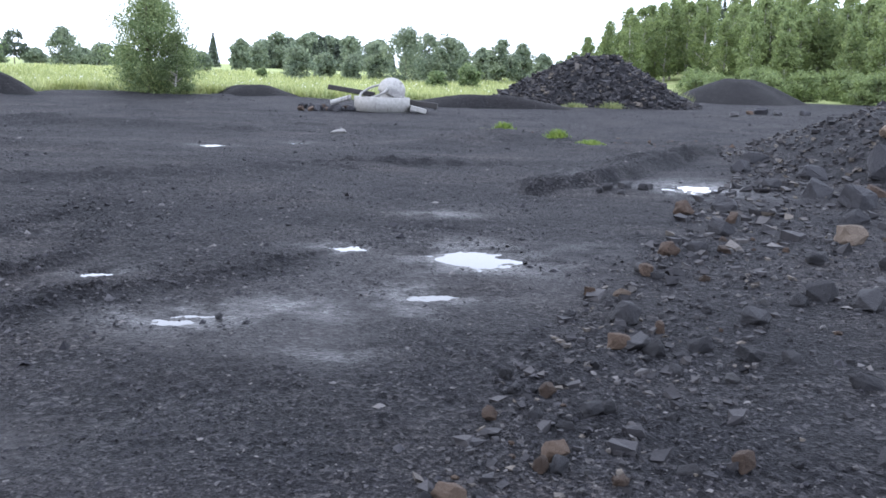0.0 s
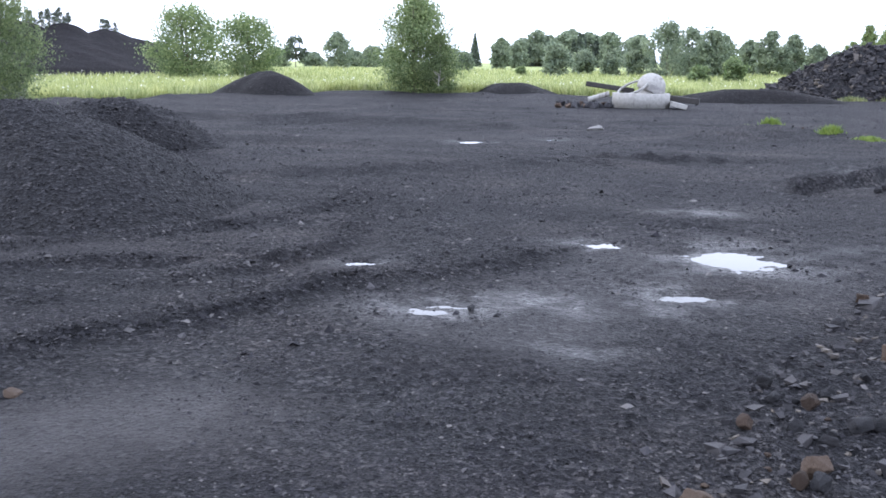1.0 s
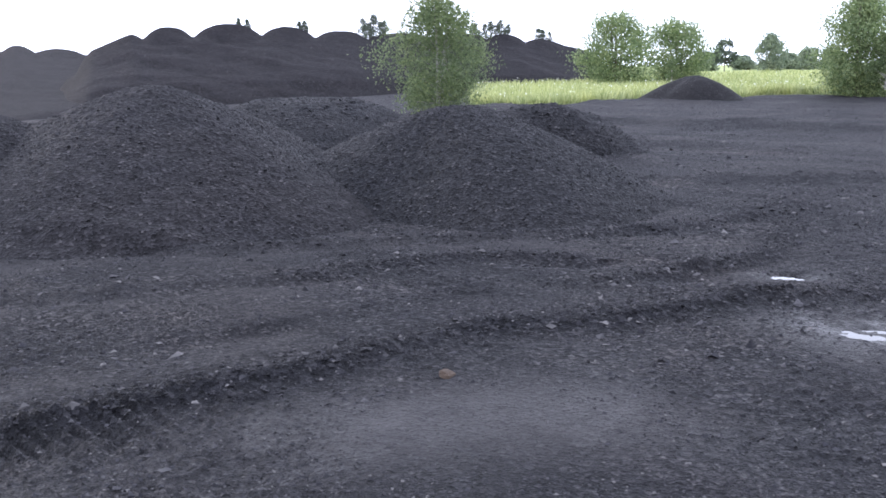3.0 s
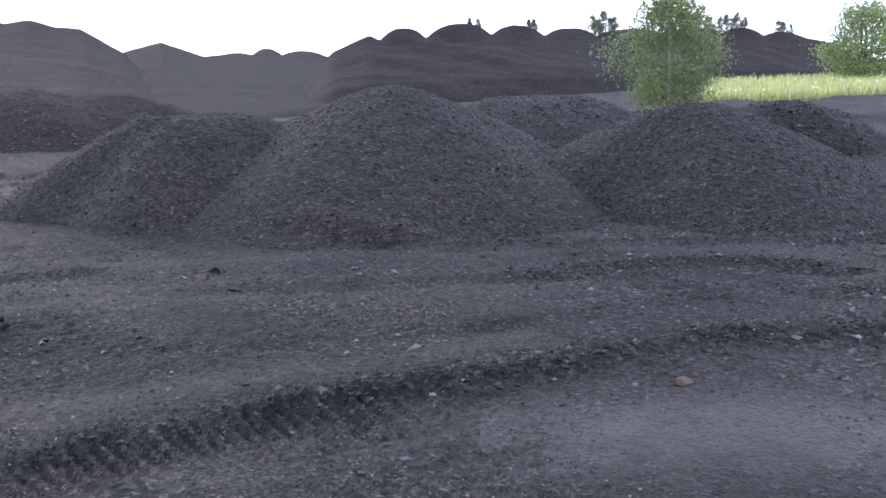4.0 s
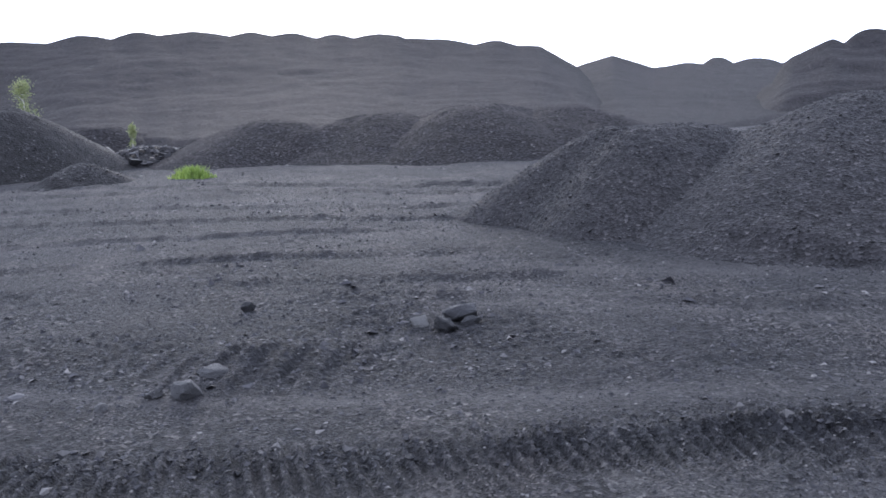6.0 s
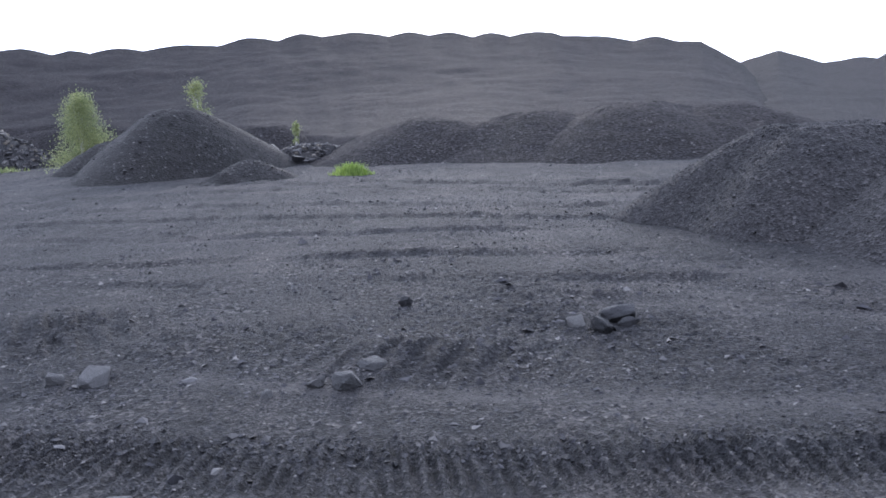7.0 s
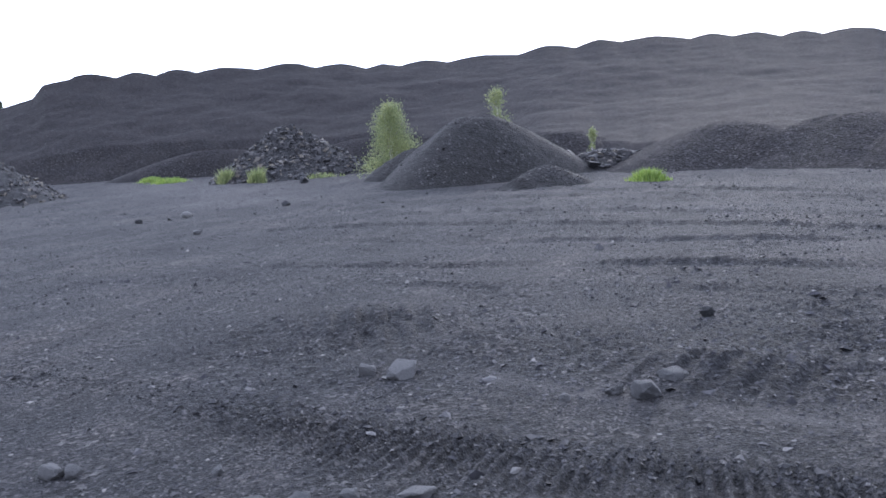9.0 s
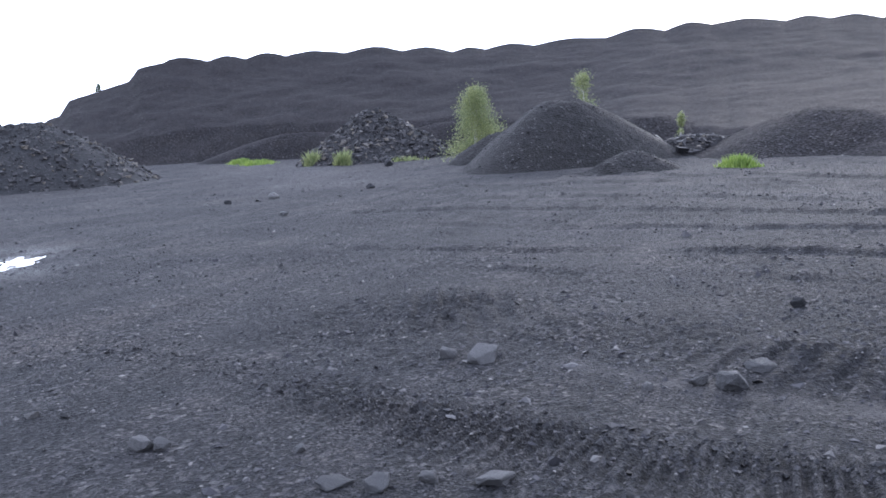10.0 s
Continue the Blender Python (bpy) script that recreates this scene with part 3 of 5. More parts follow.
def stockpile(label, yaws, crest, foot, hump, spacing, seed, tier=2.0, first=5.0, sharp=2.0, start=4.5):
    """A long bank of tipped slag: crest height and distance over yaw, how far its foot runs out, and the loads tipped along the top."""
    rng = np.random.default_rng(seed)
    lo, hi = yaws
    cols = np.arange(lo, hi + 0.01, 0.14)
    knots, toes = np.array(crest), np.array(foot)
    top = np.interp(cols, knots[:, 0], knots[:, 1])
    far = np.interp(cols, knots[:, 0], knots[:, 2])
    depth = far - np.interp(cols, toes[:, 0], toes[:, 1])
    edge, scallop = lo + first - spacing, np.zeros_like(cols)
    while edge < hi:
        wide = spacing * rng.uniform(0.6, 1.35)
        across = np.clip((cols - edge) / wide, 0, 1)
        inside = (cols >= edge) & (cols < edge + wide)
        scallop = np.where(inside, hump * rng.uniform(0.55, 1.25) * (1 - np.abs(2 * across - 1) ** sharp), scallop)
        edge += wide
    steep = np.convolve(np.pad(np.abs(np.gradient(top, cols)), 12, mode="edge"), np.full(25, 0.04), "valid")
    scallop = (scallop - 0.45 * hump) * (1 - step(0.16, 0.40, steep))
    ends = step(lo, lo + start, cols) * (1 - step(hi - 3.0, hi, cols))
    rows = np.linspace(0, 1, 130)
    verts = []
    for s in rows:
        if s < 0.8:
            u = s / 0.8
            d, h = far - depth * (1 - u), u
        else:
            u = (s - 0.8) / 0.2
            d, h = far + 14.0 * u, 1 - u * u
        x, y = -d * np.sin(np.radians(cols)), d * np.cos(np.radians(cols))
        out = u * depth if s < 0.8 else depth
        low = 0.55 * tier * (0.55 + 0.9 * fbm(cols * 0.22, cols * 0 + seed, 3, seed + 2)) * np.clip(1.25 - (depth - 20) / 60.0, 0.6, 1)
        low = np.minimum(low, top * 0.5)
        ragged = 1.6 * (fbm(x * 0.25, y * 0.25, 3, seed + 7) - 0.45) * (1 - min(1.0, u if s < 0.8 else 1.0) ** 4)
        z = low * np.clip((out + ragged) / 4.5, 0, 1) ** 1.1
        z = z + np.maximum(top - low, 0) * np.clip((out + 1.5 * ragged) / depth, 0, 1) ** np.clip(1.2 + (depth - 22) * 0.016, 1.2, 1.8)
        if s >= 0.8:
            z = top * h
        near_top = max(0.0, u - 0.82) / 0.18 if s < 0.8 else h
        z = z + scallop * near_top
        mid = math.sin(min(1.0, max(0.0, h)) * math.pi)
        z = (z + 0.65 * (fbm(x * 0.1, y * 0.1, 4, seed + 9) - 0.44) * mid) * ends - 0.3
        z = z + 0.13 * (fbm(x * 0.9, y * 0.9, 4, seed + 4) - 0.45) * min(1.0, h * 6)
        verts.append(np.stack([x, y, z], 1))
    verts = np.concatenate(verts)
    n = len(cols)
    i, j = np.meshgrid(np.arange(len(rows) - 1), np.arange(n - 1), indexing="ij")
    faces = np.stack([i * n + j, i * n + j + 1, (i + 1) * n + j + 1, (i + 1) * n + j], -1).reshape(-1, 4)[:, ::-1]
    ob = new("stockpile")
    child("bank", mesh_of("bank", verts, faces, RIDGE, True), ob)
    CRESTS[seed] = (cols, (top + scallop) * ends, far)
    return tagged(ob, label, "slag stockpile", "stockpiles round the yard")


# ================= heaps =================
def heap_shape(rx, ry, h, flat, seed, rows, cols, bumps, sharp=1.25):
    """A tipped heap as a height field round its own centre."""
    th = np.linspace(0, 2 * math.pi, cols, endpoint=False)
    rr, tt = np.meshgrid(np.linspace(0, 1.12, rows), th, indexing="ij")
    edge = 1 + 0.10 * np.sin(tt * 2 + seed) + 0.07 * np.sin(tt * 3 + seed * 2.1) + 0.04 * np.sin(tt * 5 + seed * 3.3)
    x, y = rr * edge * rx * np.cos(tt), rr * edge * ry * np.sin(tt)
    s = np.clip((rr - flat) / (1 - flat), 0, 2)
    cone = np.where(s < 1, 1 - s**sharp, -(s - 1) * 0.6)
    z = h * cone + h * 0.10 * (fbm(x * 1.1 + seed, y * 1.1, 3, seed) - 0.44) * (1 - np.clip(rr, 0, 1))
    z = z + bumps * (fbm(x * 9 + seed, y * 9, 2, seed + 5) - 0.37) + bumps * 0.9 * (vnoise(x * 23, y * 23, seed + 6) - 0.5)
    verts = np.stack([x.ravel(), y.ravel(), z.ravel()], 1)
    i, j = np.meshgrid(np.arange(rows - 1), np.arange(cols), indexing="ij")
    k = (j + 1) % cols
    faces = np.stack([i * cols + j, (i + 1) * cols + j, (i + 1) * cols + k, i * cols + k], -1).reshape(-1, 4)
    return verts, faces


def rise(elev, d):
    return 1.7 + d * math.tan(radians(elev))


stockpile("long dark slag stockpile with tipped loads along its crest", (29.8, 62.5),
          [(30, 1.0, 100), (30.9, rise(0.7, 100), 100), (31.6, rise(1.05, 100), 100), (34.3, rise(1.7, 97), 97), (38, rise(2.05, 90), 90), (42, rise(2.15, 82), 82), (46, rise(2.15, 74), 74), (50, rise(2.45, 70), 70), (57.5, rise(2.3, 64), 64), (60.5, rise(1.1, 64), 64)],
          [(30, 84), (38, 70), (45, 54), (60, 44)], 0.72, 3.3, 3, 1.4, 2.6, 2.4, 1.5)
stockpile("low distant slag bank with small tipped humps", (54.5, 77.0),
          [(56, rise(1.0, 135), 135), (60, rise(1.2, 135), 135), (63.7, rise(1.45, 135), 135), (67, rise(1.2, 132), 132), (69.3, rise(2.05, 130), 130), (71.5, rise(1.5, 128), 128), (75, rise(1.7, 126), 126)],
          [(56, 46), (66, 30), (75, 26)], 0.9, 2.6, 5, 1.8)
stockpile("high dark slag bank with scalloped crest in hazy backlight", (66.0, 135.5),
          [(66.0, 0.3, 90), (69.5, 0.9, 91), (71.3, rise(1.55, 92), 92), (73.4, rise(2.85, 93), 93), (76.3, rise(3.2, 93), 93), (79.8, rise(3.55, 92), 92), (81.6, rise(3.95, 90), 90), (85.5, rise(4.05, 89), 89), (88.8, rise(4.35, 88), 88), (95, rise(4.6, 86), 86), (103, rise(4.3, 85), 85), (109.5, rise(4.2, 84), 84), (113.5, rise(4.55, 83), 83), (119.6, rise(4.6, 82), 82), (126, rise(4.5, 80), 80), (127.7, rise(4.2, 80), 80), (128.3, rise(3.5, 80), 80), (131.5, rise(2.65, 79), 79), (132.1, rise(1.8, 78), 78), (135, rise(1.2, 76), 76)],
          [(66, 25), (75, 24.5), (86, 26.5), (91, 29), (98, 38), (106, 52), (114, 58), (135, 62)], 0.46, 3.2, 8, 2.6, 9.0, 1.4)


UNIT = np.array([(1, 0, 0), (-1, 0, 0), (0, 1, 0), (0, -1, 0), (0, 0, 1), (0, 0, -1)], float)
OCTA = np.array([(0, 2, 4), (2, 1, 4), (1, 3, 4), (3, 0, 4), (2, 0, 5), (1, 2, 5), (3, 1, 5), (0, 3, 5)])
CHIP = np.array([(1, 0, -0.2), (0, 1, -0.2), (-1, 0, -0.2), (0, -1, -0.2), (0, 0, 0.8)], float)
CHIP_TRI = np.array([(0, 1, 4), (1, 2, 4), (2, 3, 4), (3, 0, 4)])
CUBE8 = np.array([(-1, -1, -1), (1, -1, -1), (1, 1, -1), (-1, 1, -1), (-1, -1, 1), (1, -1, 1), (1, 1, 1), (-1, 1, 1)], float) * 0.75
CUBE_TRI = np.array([(0, 2, 1), (0, 3, 2), (4, 5, 6), (4, 6, 7), (0, 1, 5), (0, 5, 4), (1, 2, 6), (1, 6, 5), (2, 3, 7), (2, 7, 6), (3, 0, 4), (3, 4, 7)])


def stones_mesh(name, at, size, material, seed, flatten=0.6, blocky=False, chips=False):
    """Many small broken stones in one mesh."""
    rng = np.random.default_rng(seed)
    n = len(at)
    base, tri = (CUBE8, CUBE_TRI) if blocky else (CHIP, CHIP_TRI) if chips else (UNIT, OCTA)
    k = len(base)
    v = base[None] * rng.uniform(0.45, 1.25, (n, k, 1)) + rng.normal(0, 0.12, (n, k, 3))
    v = v * (np.asarray(size)[:, None, None]) * np.stack([rng.uniform(0.7, 1.3, n), rng.uniform(0.7, 1.3, n), rng.uniform(0.5, 1.1, n) * flatten], 1)[:, None, :]
    a, b = rng.uniform(0, 2 * math.pi, n), rng.normal(0, 0.35, n)
    c, s = np.cos(b)[:, None], np.sin(b)[:, None]
    x, z = v[..., 0] * c - v[..., 2] * s, v[..., 0] * s + v[..., 2] * c
    c, s = np.cos(a)[:, None], np.sin(a)[:, None]
    v = np.stack([x * c - v[..., 1] * s, x * s + v[..., 1] * c, z], -1) + np.asarray(at)[:, None, :]
    faces = (tri[None] + (np.arange(n) * k)[:, None, None]).reshape(-1, 3)
    return mesh_of(name, v.reshape(-1, 3), faces, material)


def heap(name, label, category, x, y, rx, ry, turn, h, flat, seed, material, stones=0, size=0.03, rows=40, cols=90, bumps=0.02, group="", z=None, stone_material=None, sharp=1.25, blocky=False):
    ob = new(name)
    ob.empty_display_size = 0.2
    level = float(ground_z(x, y, False)) if z is None else z
    ob.matrix_world = pose(x, y, level - 0.02, 0, 0, turn)
    verts, faces = heap_shape(rx, ry, h, flat, seed, rows, cols, bumps, sharp)
    c, q = math.cos(radians(turn)), math.sin(radians(turn))
    verts[:, 2] += ground_z(x + verts[:, 0] * c - verts[:, 1] * q, y + verts[:, 0] * q + verts[:, 1] * c, False) - level
    child("mound", mesh_of("mound", verts, faces, material, True), ob)
    if stones:
        rng = np.random.default_rng(seed + 100)
        pick = rng.random(stones) ** 0.5
        ri = np.clip((pick * (rows - 5)).astype(int), 0, rows - 1)
        ci = rng.integers(0, cols, stones)
        at = verts[ri * cols + ci] + rng.normal(0, size * 0.8, (stones, 3)) * (1, 1, 0.15)
        s = size * np.clip(rng.lognormal(0, 0.4, stones), 0.4, 2.6)
        st = child("scree", stones_mesh("scree", at, s, stone_material or PILE_GRIT, seed, 0.8, blocky, not blocky), ob, "loose broken stones on the surface")
        st["kind"] = "stuff"
    return tagged(ob, label, category, group)


NEAR = "gravel piles beside the track"
heap("gravel_pile", "dark grey crushed gravel pile with a rounded top", "gravel pile", -8.25, 10.15, 2.75, 2.65, 20, 1.22, 0.10, 2, PILE, 32000, 0.0115, 110, 240, 0.035, NEAR)
heap("gravel_pile", "broad dark gravel pile, the tallest of its row", "gravel pile", -11.0, 7.35, 3.5, 3.3, 0, 1.52, 0.06, 4, PILE_BROWN, 32000, 0.0115, 120, 250, 0.035, NEAR)
heap("gravel_pile", "long low dark gravel pile with a shouldered crest", "gravel pile", -12.5, 5.35, 2.3, 2.8, -10, 1.2, 0.26, 7, PILE_BROWN, 30000, 0.0115, 110, 230, 0.035, NEAR)
heap("gravel_pile", "flat-topped dark gravel pile behind the others", "gravel pile", -13.2, 11.9, 3.1, 3.4, 0, 1.22, 0.28, 9, PILE, 9000, 0.022, 70, 160, 0.035, NEAR)
heap("gravel_pile", "small dark gravel pile beside a rutted track", "gravel pile", -10.7, 15.4, 2.1, 2.0, 0, 0.92, 0.15, 12, PILE, 5000, 0.024, 60, 130, 0.04, NEAR)
FAR = "heaps at the yard's far edge"
heap("slag_mound", "small neat dark slag mound at the meadow's edge", "slag mound", -21.3, 44.2, 2.4, 2.4, 0, 1.12, 0.12, 14, COAL_FINE, group=FAR)
heap("slag_mound", "low dark slag mound before the meadow", "slag mound", -10.6, 52.3, 2.4, 1.6, 0, 0.55, 0.2, 15, COAL_FINE, group=FAR)
heap("rock_heap", "large heap of broken dark rocks beyond the yard", "rock heap", 8.3, 56.5, 6.3, 4.6, 0, 2.65, 0.2, 17, PILE, 4600, 0.105, 50, 120, 0.12, FAR, stone_material=RUBBLE, sharp=1.05, blocky=True)
heap("slag_mound", "smooth black slag mound below the wooded hill", "slag mound", 21.0, 71.5, 5.6, 4.4, 0, 1.75, 0.16, 18, COAL_FINE, group=FAR)
heap("rock_heap", "heap of broken grey rocks below the high bank", "rock heap", -43.5, -20.0, 4.4, 4.2, 0, 2.4, 0.1, 19, PILE, 4200, 0.08, 50, 110, 0.10, FAR, stone_material=RUBBLE, sharp=1.0, blocky=True)
heap("slag_mound", "dark fine slag cone with a young birch behind", "slag mound", -31.1, -7.5, 3.4, 3.4, 0, 2.0, 0.13, 22, COAL_FINE, 1200, 0.03, 60, 140, 0.03, FAR)
heap("slag_mound", "low brownish slag shoulder beside a taller cone", "slag mound", -33.6, -10.3, 2.1, 1.8, 20, 1.0, 0.15, 24, COAL_FINE, 300, 0.03, 40, 80, 0.05, FAR)
heap("slag_mound", "small dark slag heap at the foot of a cone", "slag mound", -26.2, -4.5, 1.5, 1.2, 10, 0.55, 0.1, 23, COAL_FINE, 500, 0.03, 40, 80, 0.03, FAR)
heap("rock_heap", "wide heap of dark stones near a puddle", "rock heap", -33.1, -32.2, 6.4, 6.0, 0, 2.7, 0.2, 25, PILE, 4200, 0.065, 60, 140, 0.07, FAR, stone_material=RUBBLE, blocky=True)
heap("rubble_bank", "low bank of dark rubble before the stockpile", "rubble bank", -33.6, -3.6, 1.6, 2.6, 10, 0.55, 0.2, 27, COAL_FINE, 500, 0.09, 30, 70, 0.06, FAR, stone_material=RUBBLE, blocky=True)
for q, (yaw, d, rx, ry, h) in enumerate([(89.0, 33.5, 5.2, 4.4, 1.25), (83.0, 32.5, 5.6, 4.8, 1.3), (77.5, 31.5, 5.4, 5.0, 1.45), (72.0, 32, 5.2, 4.0, 1.2), (98.5, 41, 3.0, 3.6, 1.3), (110.0, 53, 3.5, 5.0, 1.5), (119.0, 57, 3.5, 6.0, 1.4)]):
    heap("slag_mound", "low dark slag heap at the foot of the bank", "slag mound", -d * math.sin(radians(yaw)), d * math.cos(radians(yaw)), ry, rx, yaw, h, 0.15, 40 + q, RIDGE, 0, 0.05, 36, 90, 0.04, FAR)
heap("rock_heap", "heap of angular dark rocks and boulders beside the track", "rock heap", 12.4, 18.6, 6.0, 7.0, 10, 1.9, 0.12, 33, PILE, 12000, 0.04, 80, 170, 0.08, FAR, stone_material=RUBBLE, blocky=True)


# ================= rocks =================
def rock_mesh(seed, material):
    rng = np.random.default_rng(seed)
    bm = bmesh.new()
    for q in range(20):
        d = rng.normal(0, 1, 3)
        d = np.sign(d) * np.abs(d) ** 0.55
        bm.verts.new(d / np.linalg.norm(d) ** 0.8 * rng.uniform(0.75, 1.05))
    got = bmesh.ops.convex_hull(bm, input=bm.verts)
    bmesh.ops.delete(bm, geom=[v for v in bm.verts if not v.link_faces], context="VERTS")
    bmesh.ops.bevel(bm, geom=bm.edges[:], offset=0.05, segments=1, affect="EDGES")
    bmesh.ops.triangulate(bm, faces=bm.faces[:])
    bmesh.ops.subdivide_edges(bm, edges=[e for e in bm.edges if e.calc_length() > 0.35], cuts=1, use_grid_fill=True)
    for v in bm.verts:
        v.co += v.co.normalized() * (0.16 * noise.noise(v.co * 1.7 + Vector((seed, 0, 0)))) + Vector(rng.normal(0, 0.018, 3))
    me = bpy.data.meshes.new("rock")
    bm.to_mesh(me)
    bm.free()
    me.materials.append(material)
    return me


GREY_MESHES = [rock_mesh(s, GREY_ROCK) for s in range(8)]
PALE_MESHES = [rock_mesh(s + 20, PALE_ROCK) for s in range(5)]
BROWN_MESHES = [rock_mesh(s + 50, BROWN_ROCK) for s in range(5)]


def rock(x, y, size, brown=False, seed=0, lift=0.3, squash=0.65, label="", group="loose rocks on the gravel", base=None, pale=False):
    rng = np.random.default_rng(seed)
    me = (BROWN_MESHES if brown else PALE_MESHES if pale else GREY_MESHES)[int(rng.integers(0, 5 if brown or pale else 8))]
    ob = new("rock", me)
    z = (float(ground_z(x, y, False)) if base is None else base) + size * squash * lift
    turn = Euler((rng.normal(0, 0.25), rng.normal(0, 0.25), rng.uniform(0, 6.28)))
    ob.matrix_world = Matrix.LocRotScale((x, y, z), turn, (size * rng.uniform(0.85, 1.2), size * rng.uniform(0.7, 1.0), size * squash))
    text = label or ("rust-brown broken rock lying on black gravel" if brown else "dark grey angular rock lying on black gravel")
    return tagged(ob, text, "rock", group)


# the larger rocks of the spill: x, y, half width, brown, squash
for q, (x, y, s, br, sq) in enumerate([
    (1.20, 4.30, 0.085, True, 0.8), (0.37, 4.36, 0.09, True, 0.8), (0.33, 4.86, 0.055, False, 0.9), (0.43, 5.24, 0.06, True, 0.7),
    (1.14, 6.80, 0.13, False, 0.8), (1.50, 6.17, 0.12, False, 0.6), (1.18, 6.05, 0.10, False, 0.7), (2.05, 6.82, 0.15, False, 0.45),
    (4.15, 10.3, 0.2, True, 0.7), (2.25, 5.45, 0.11, False, 0.5), (2.75, 7.45, 0.18, False, 0.6), (3.0, 7.15, 0.14, False, 0.7),
    (3.49, 12.7, 0.22, False, 0.7), (0.62, 4.95, 0.07, False, 0.7), (0.72, 4.98, 0.055, False, 0.9), (0.30, 4.22, 0.06, True, 0.8),
    (0.62, 4.08, 0.05, True, 0.7), (-0.1, 3.9, 0.09, True, 0.6), (0.98, 6.2, 0.12, True, 0.6), (1.32, 6.55, 0.07, True, 0.8),
    (1.75, 5.95, 0.10, False, 0.55), (0.95, 4.22, 0.06, False, 0.6), (1.9, 4.4, 0.09, False, 0.6), (2.3, 4.3, 0.08, True, 0.8),
    (0.1, 4.85, 0.06, True, 0.8), (0.22, 5.5, 0.07, False, 0.7), (0.75, 6.9, 0.06, False, 0.8), (1.0, 7.6, 0.09, True, 0.6),
    (1.25, 7.6, 0.08, True, 0.5), (1.6, 8.4, 0.11, True, 0.6), (2.0, 9.4, 0.13, True, 0.7), (2.35, 9.6, 0.13, False, 0.6),
    (2.6, 9.55, 0.10, True, 0.6), (2.9, 10.8, 0.2, False, 0.7), (3.3, 9.0, 0.16, False, 0.5), (3.9, 8.6, 0.2, False, 0.5),
    (2.9, 12.4, 0.18, True, 0.7), (3.3, 11.7, 0.12, True, 0.7), (2.25, 14.4, 0.12, False, 0.6), (2.55, 14.6, 0.15, False, 0.5), (2.8, 14.5, 0.12, False, 0.6), (2.1, 14.2, 0.09, False, 0.6), (2.4, 14.1, 0.08, False, 0.6), (2.95, 14.8, 0.10, False, 0.7),
]):
    rock(x, y, s * 0.9, br, q + 10, 0.45, min(1.0, sq + 0.12))
# boulders of the rock heap beside the track
for q, (x, y, s, br, sq) in enumerate([(5.35, 14.4, 0.42, False, 0.85), (5.6, 13.5, 0.40, False, 0.95), (6.3, 14.6, 0.30, True, 0.7), (5.0, 15.4, 0.28, False, 0.7), (7.1, 16.2, 0.52, False, 1.2), (6.1, 16.6, 0.4, False, 0.7), (7.9, 17.5, 0.6, True, 0.7), (8.2, 19.5, 0.5, False, 0.7), (5.2, 17.6, 0.4, False, 0.8), (6.0, 19.3, 0.45, False, 0.7), (7.0, 21.6, 0.5, False, 0.7), (5.9, 12.2, 0.3, True, 0.7), (4.9, 12.0, 0.3, False, 0.7)]):
    u = math.hypot((x - 12.4) / 6.0, (y - 18.6) / 7.0)
    rock(x, y, s * 0.72, br, q + 80, 0.2, sq, "large dark angular boulder on the rock heap" if not br else "rust-brown boulder on the rock heap", "boulders of the rock heap", float(ground_z(x, y, False)) + 1.9 * max(0.0, 1 - u**1.25))
for q, (x, y, s, br, sq) in enumerate([(15.6, 49.1, 0.40, False, 0.7), (13.1, 45.1, 0.24, False, 0.7), (16.2, 48.3, 0.30, False, 0.6), (14.9, 48.6, 0.24, True, 0.6), (18.0, 49.5, 0.34, False, 0.6)]):
    rock(x, y, s, br, 700 + q, 0.35, sq, group="loose rocks at the yard's far side")
rng = np.random.default_rng(7)
placed = 0
while placed < 150:
    y = 3.6 + 7.5 * rng.random() ** 1.5
    left = np.interp(y, [3.6, 5.0, 7.0, 8.0, 10.5, 13.5, 17], [-0.2, 0.2, 0.95, 1.35, 2.4, 3.5, 5.0])
    x = left - 0.1 + abs(rng.normal(0, 0.25 + 0.2 * y))
    if x > 0.62 * y + 0.6:
        continue
    rock(x, y, float(np.clip(0.021 * rng.lognormal(0.1, 0.55) * (0.6 + y * 0.10), 0.022, 0.24)), rng.random() < 0.14, 1000 + placed, 0.35, rng.uniform(0.55, 0.95))
    placed += 1
rock(-3.50, 4.22, 0.062, True, 723, 0.25, 0.4)
rock(-3.85, 3.34, 0.022, False, 721, 0.4, 0.8, "small dusty grey stone beside a wheel rut", pale=True)
# the smaller rubble of the spill, too many to count
at, size = [], []
while len(at) < 2400:
    y = 3.4 + 16 * rng.random() ** 1.3
    left = np.interp(y, [3.4, 5.0, 7.0, 8.0, 10.5, 13.5, 17, 20], [-0.3, 0.1, 0.85, 1.25, 2.3, 3.4, 5.0, 6.2])
    x = left - 0.1 + abs(rng.normal(0, 0.2 + 0.17 * y))
    at.append((x, y))
    size.append(np.clip(0.0095 * rng.lognormal(0.1, 0.55) * (0.6 + y * 0.16), 0.012, 0.10))
at, size = np.array(at), np.array(size)
ob = new("spilled_rubble", stones_mesh("spilled_rubble", np.column_stack([at, ground_z(at[:, 0], at[:, 1]) + size * 0.2]), size, RUBBLE, 9, 0.75, True))
tagged(ob, "broken dark and brownish stones spilled from the rock heap", "rubble", kind="stuff")
at = np.column_stack([8.0 + rng.normal(0, 2.6, 420), 24.5 + rng.normal(0, 0.9, 420)])
size = 0.03 * np.clip(rng.lognormal(0, 0.5, 420), 0.4, 3)
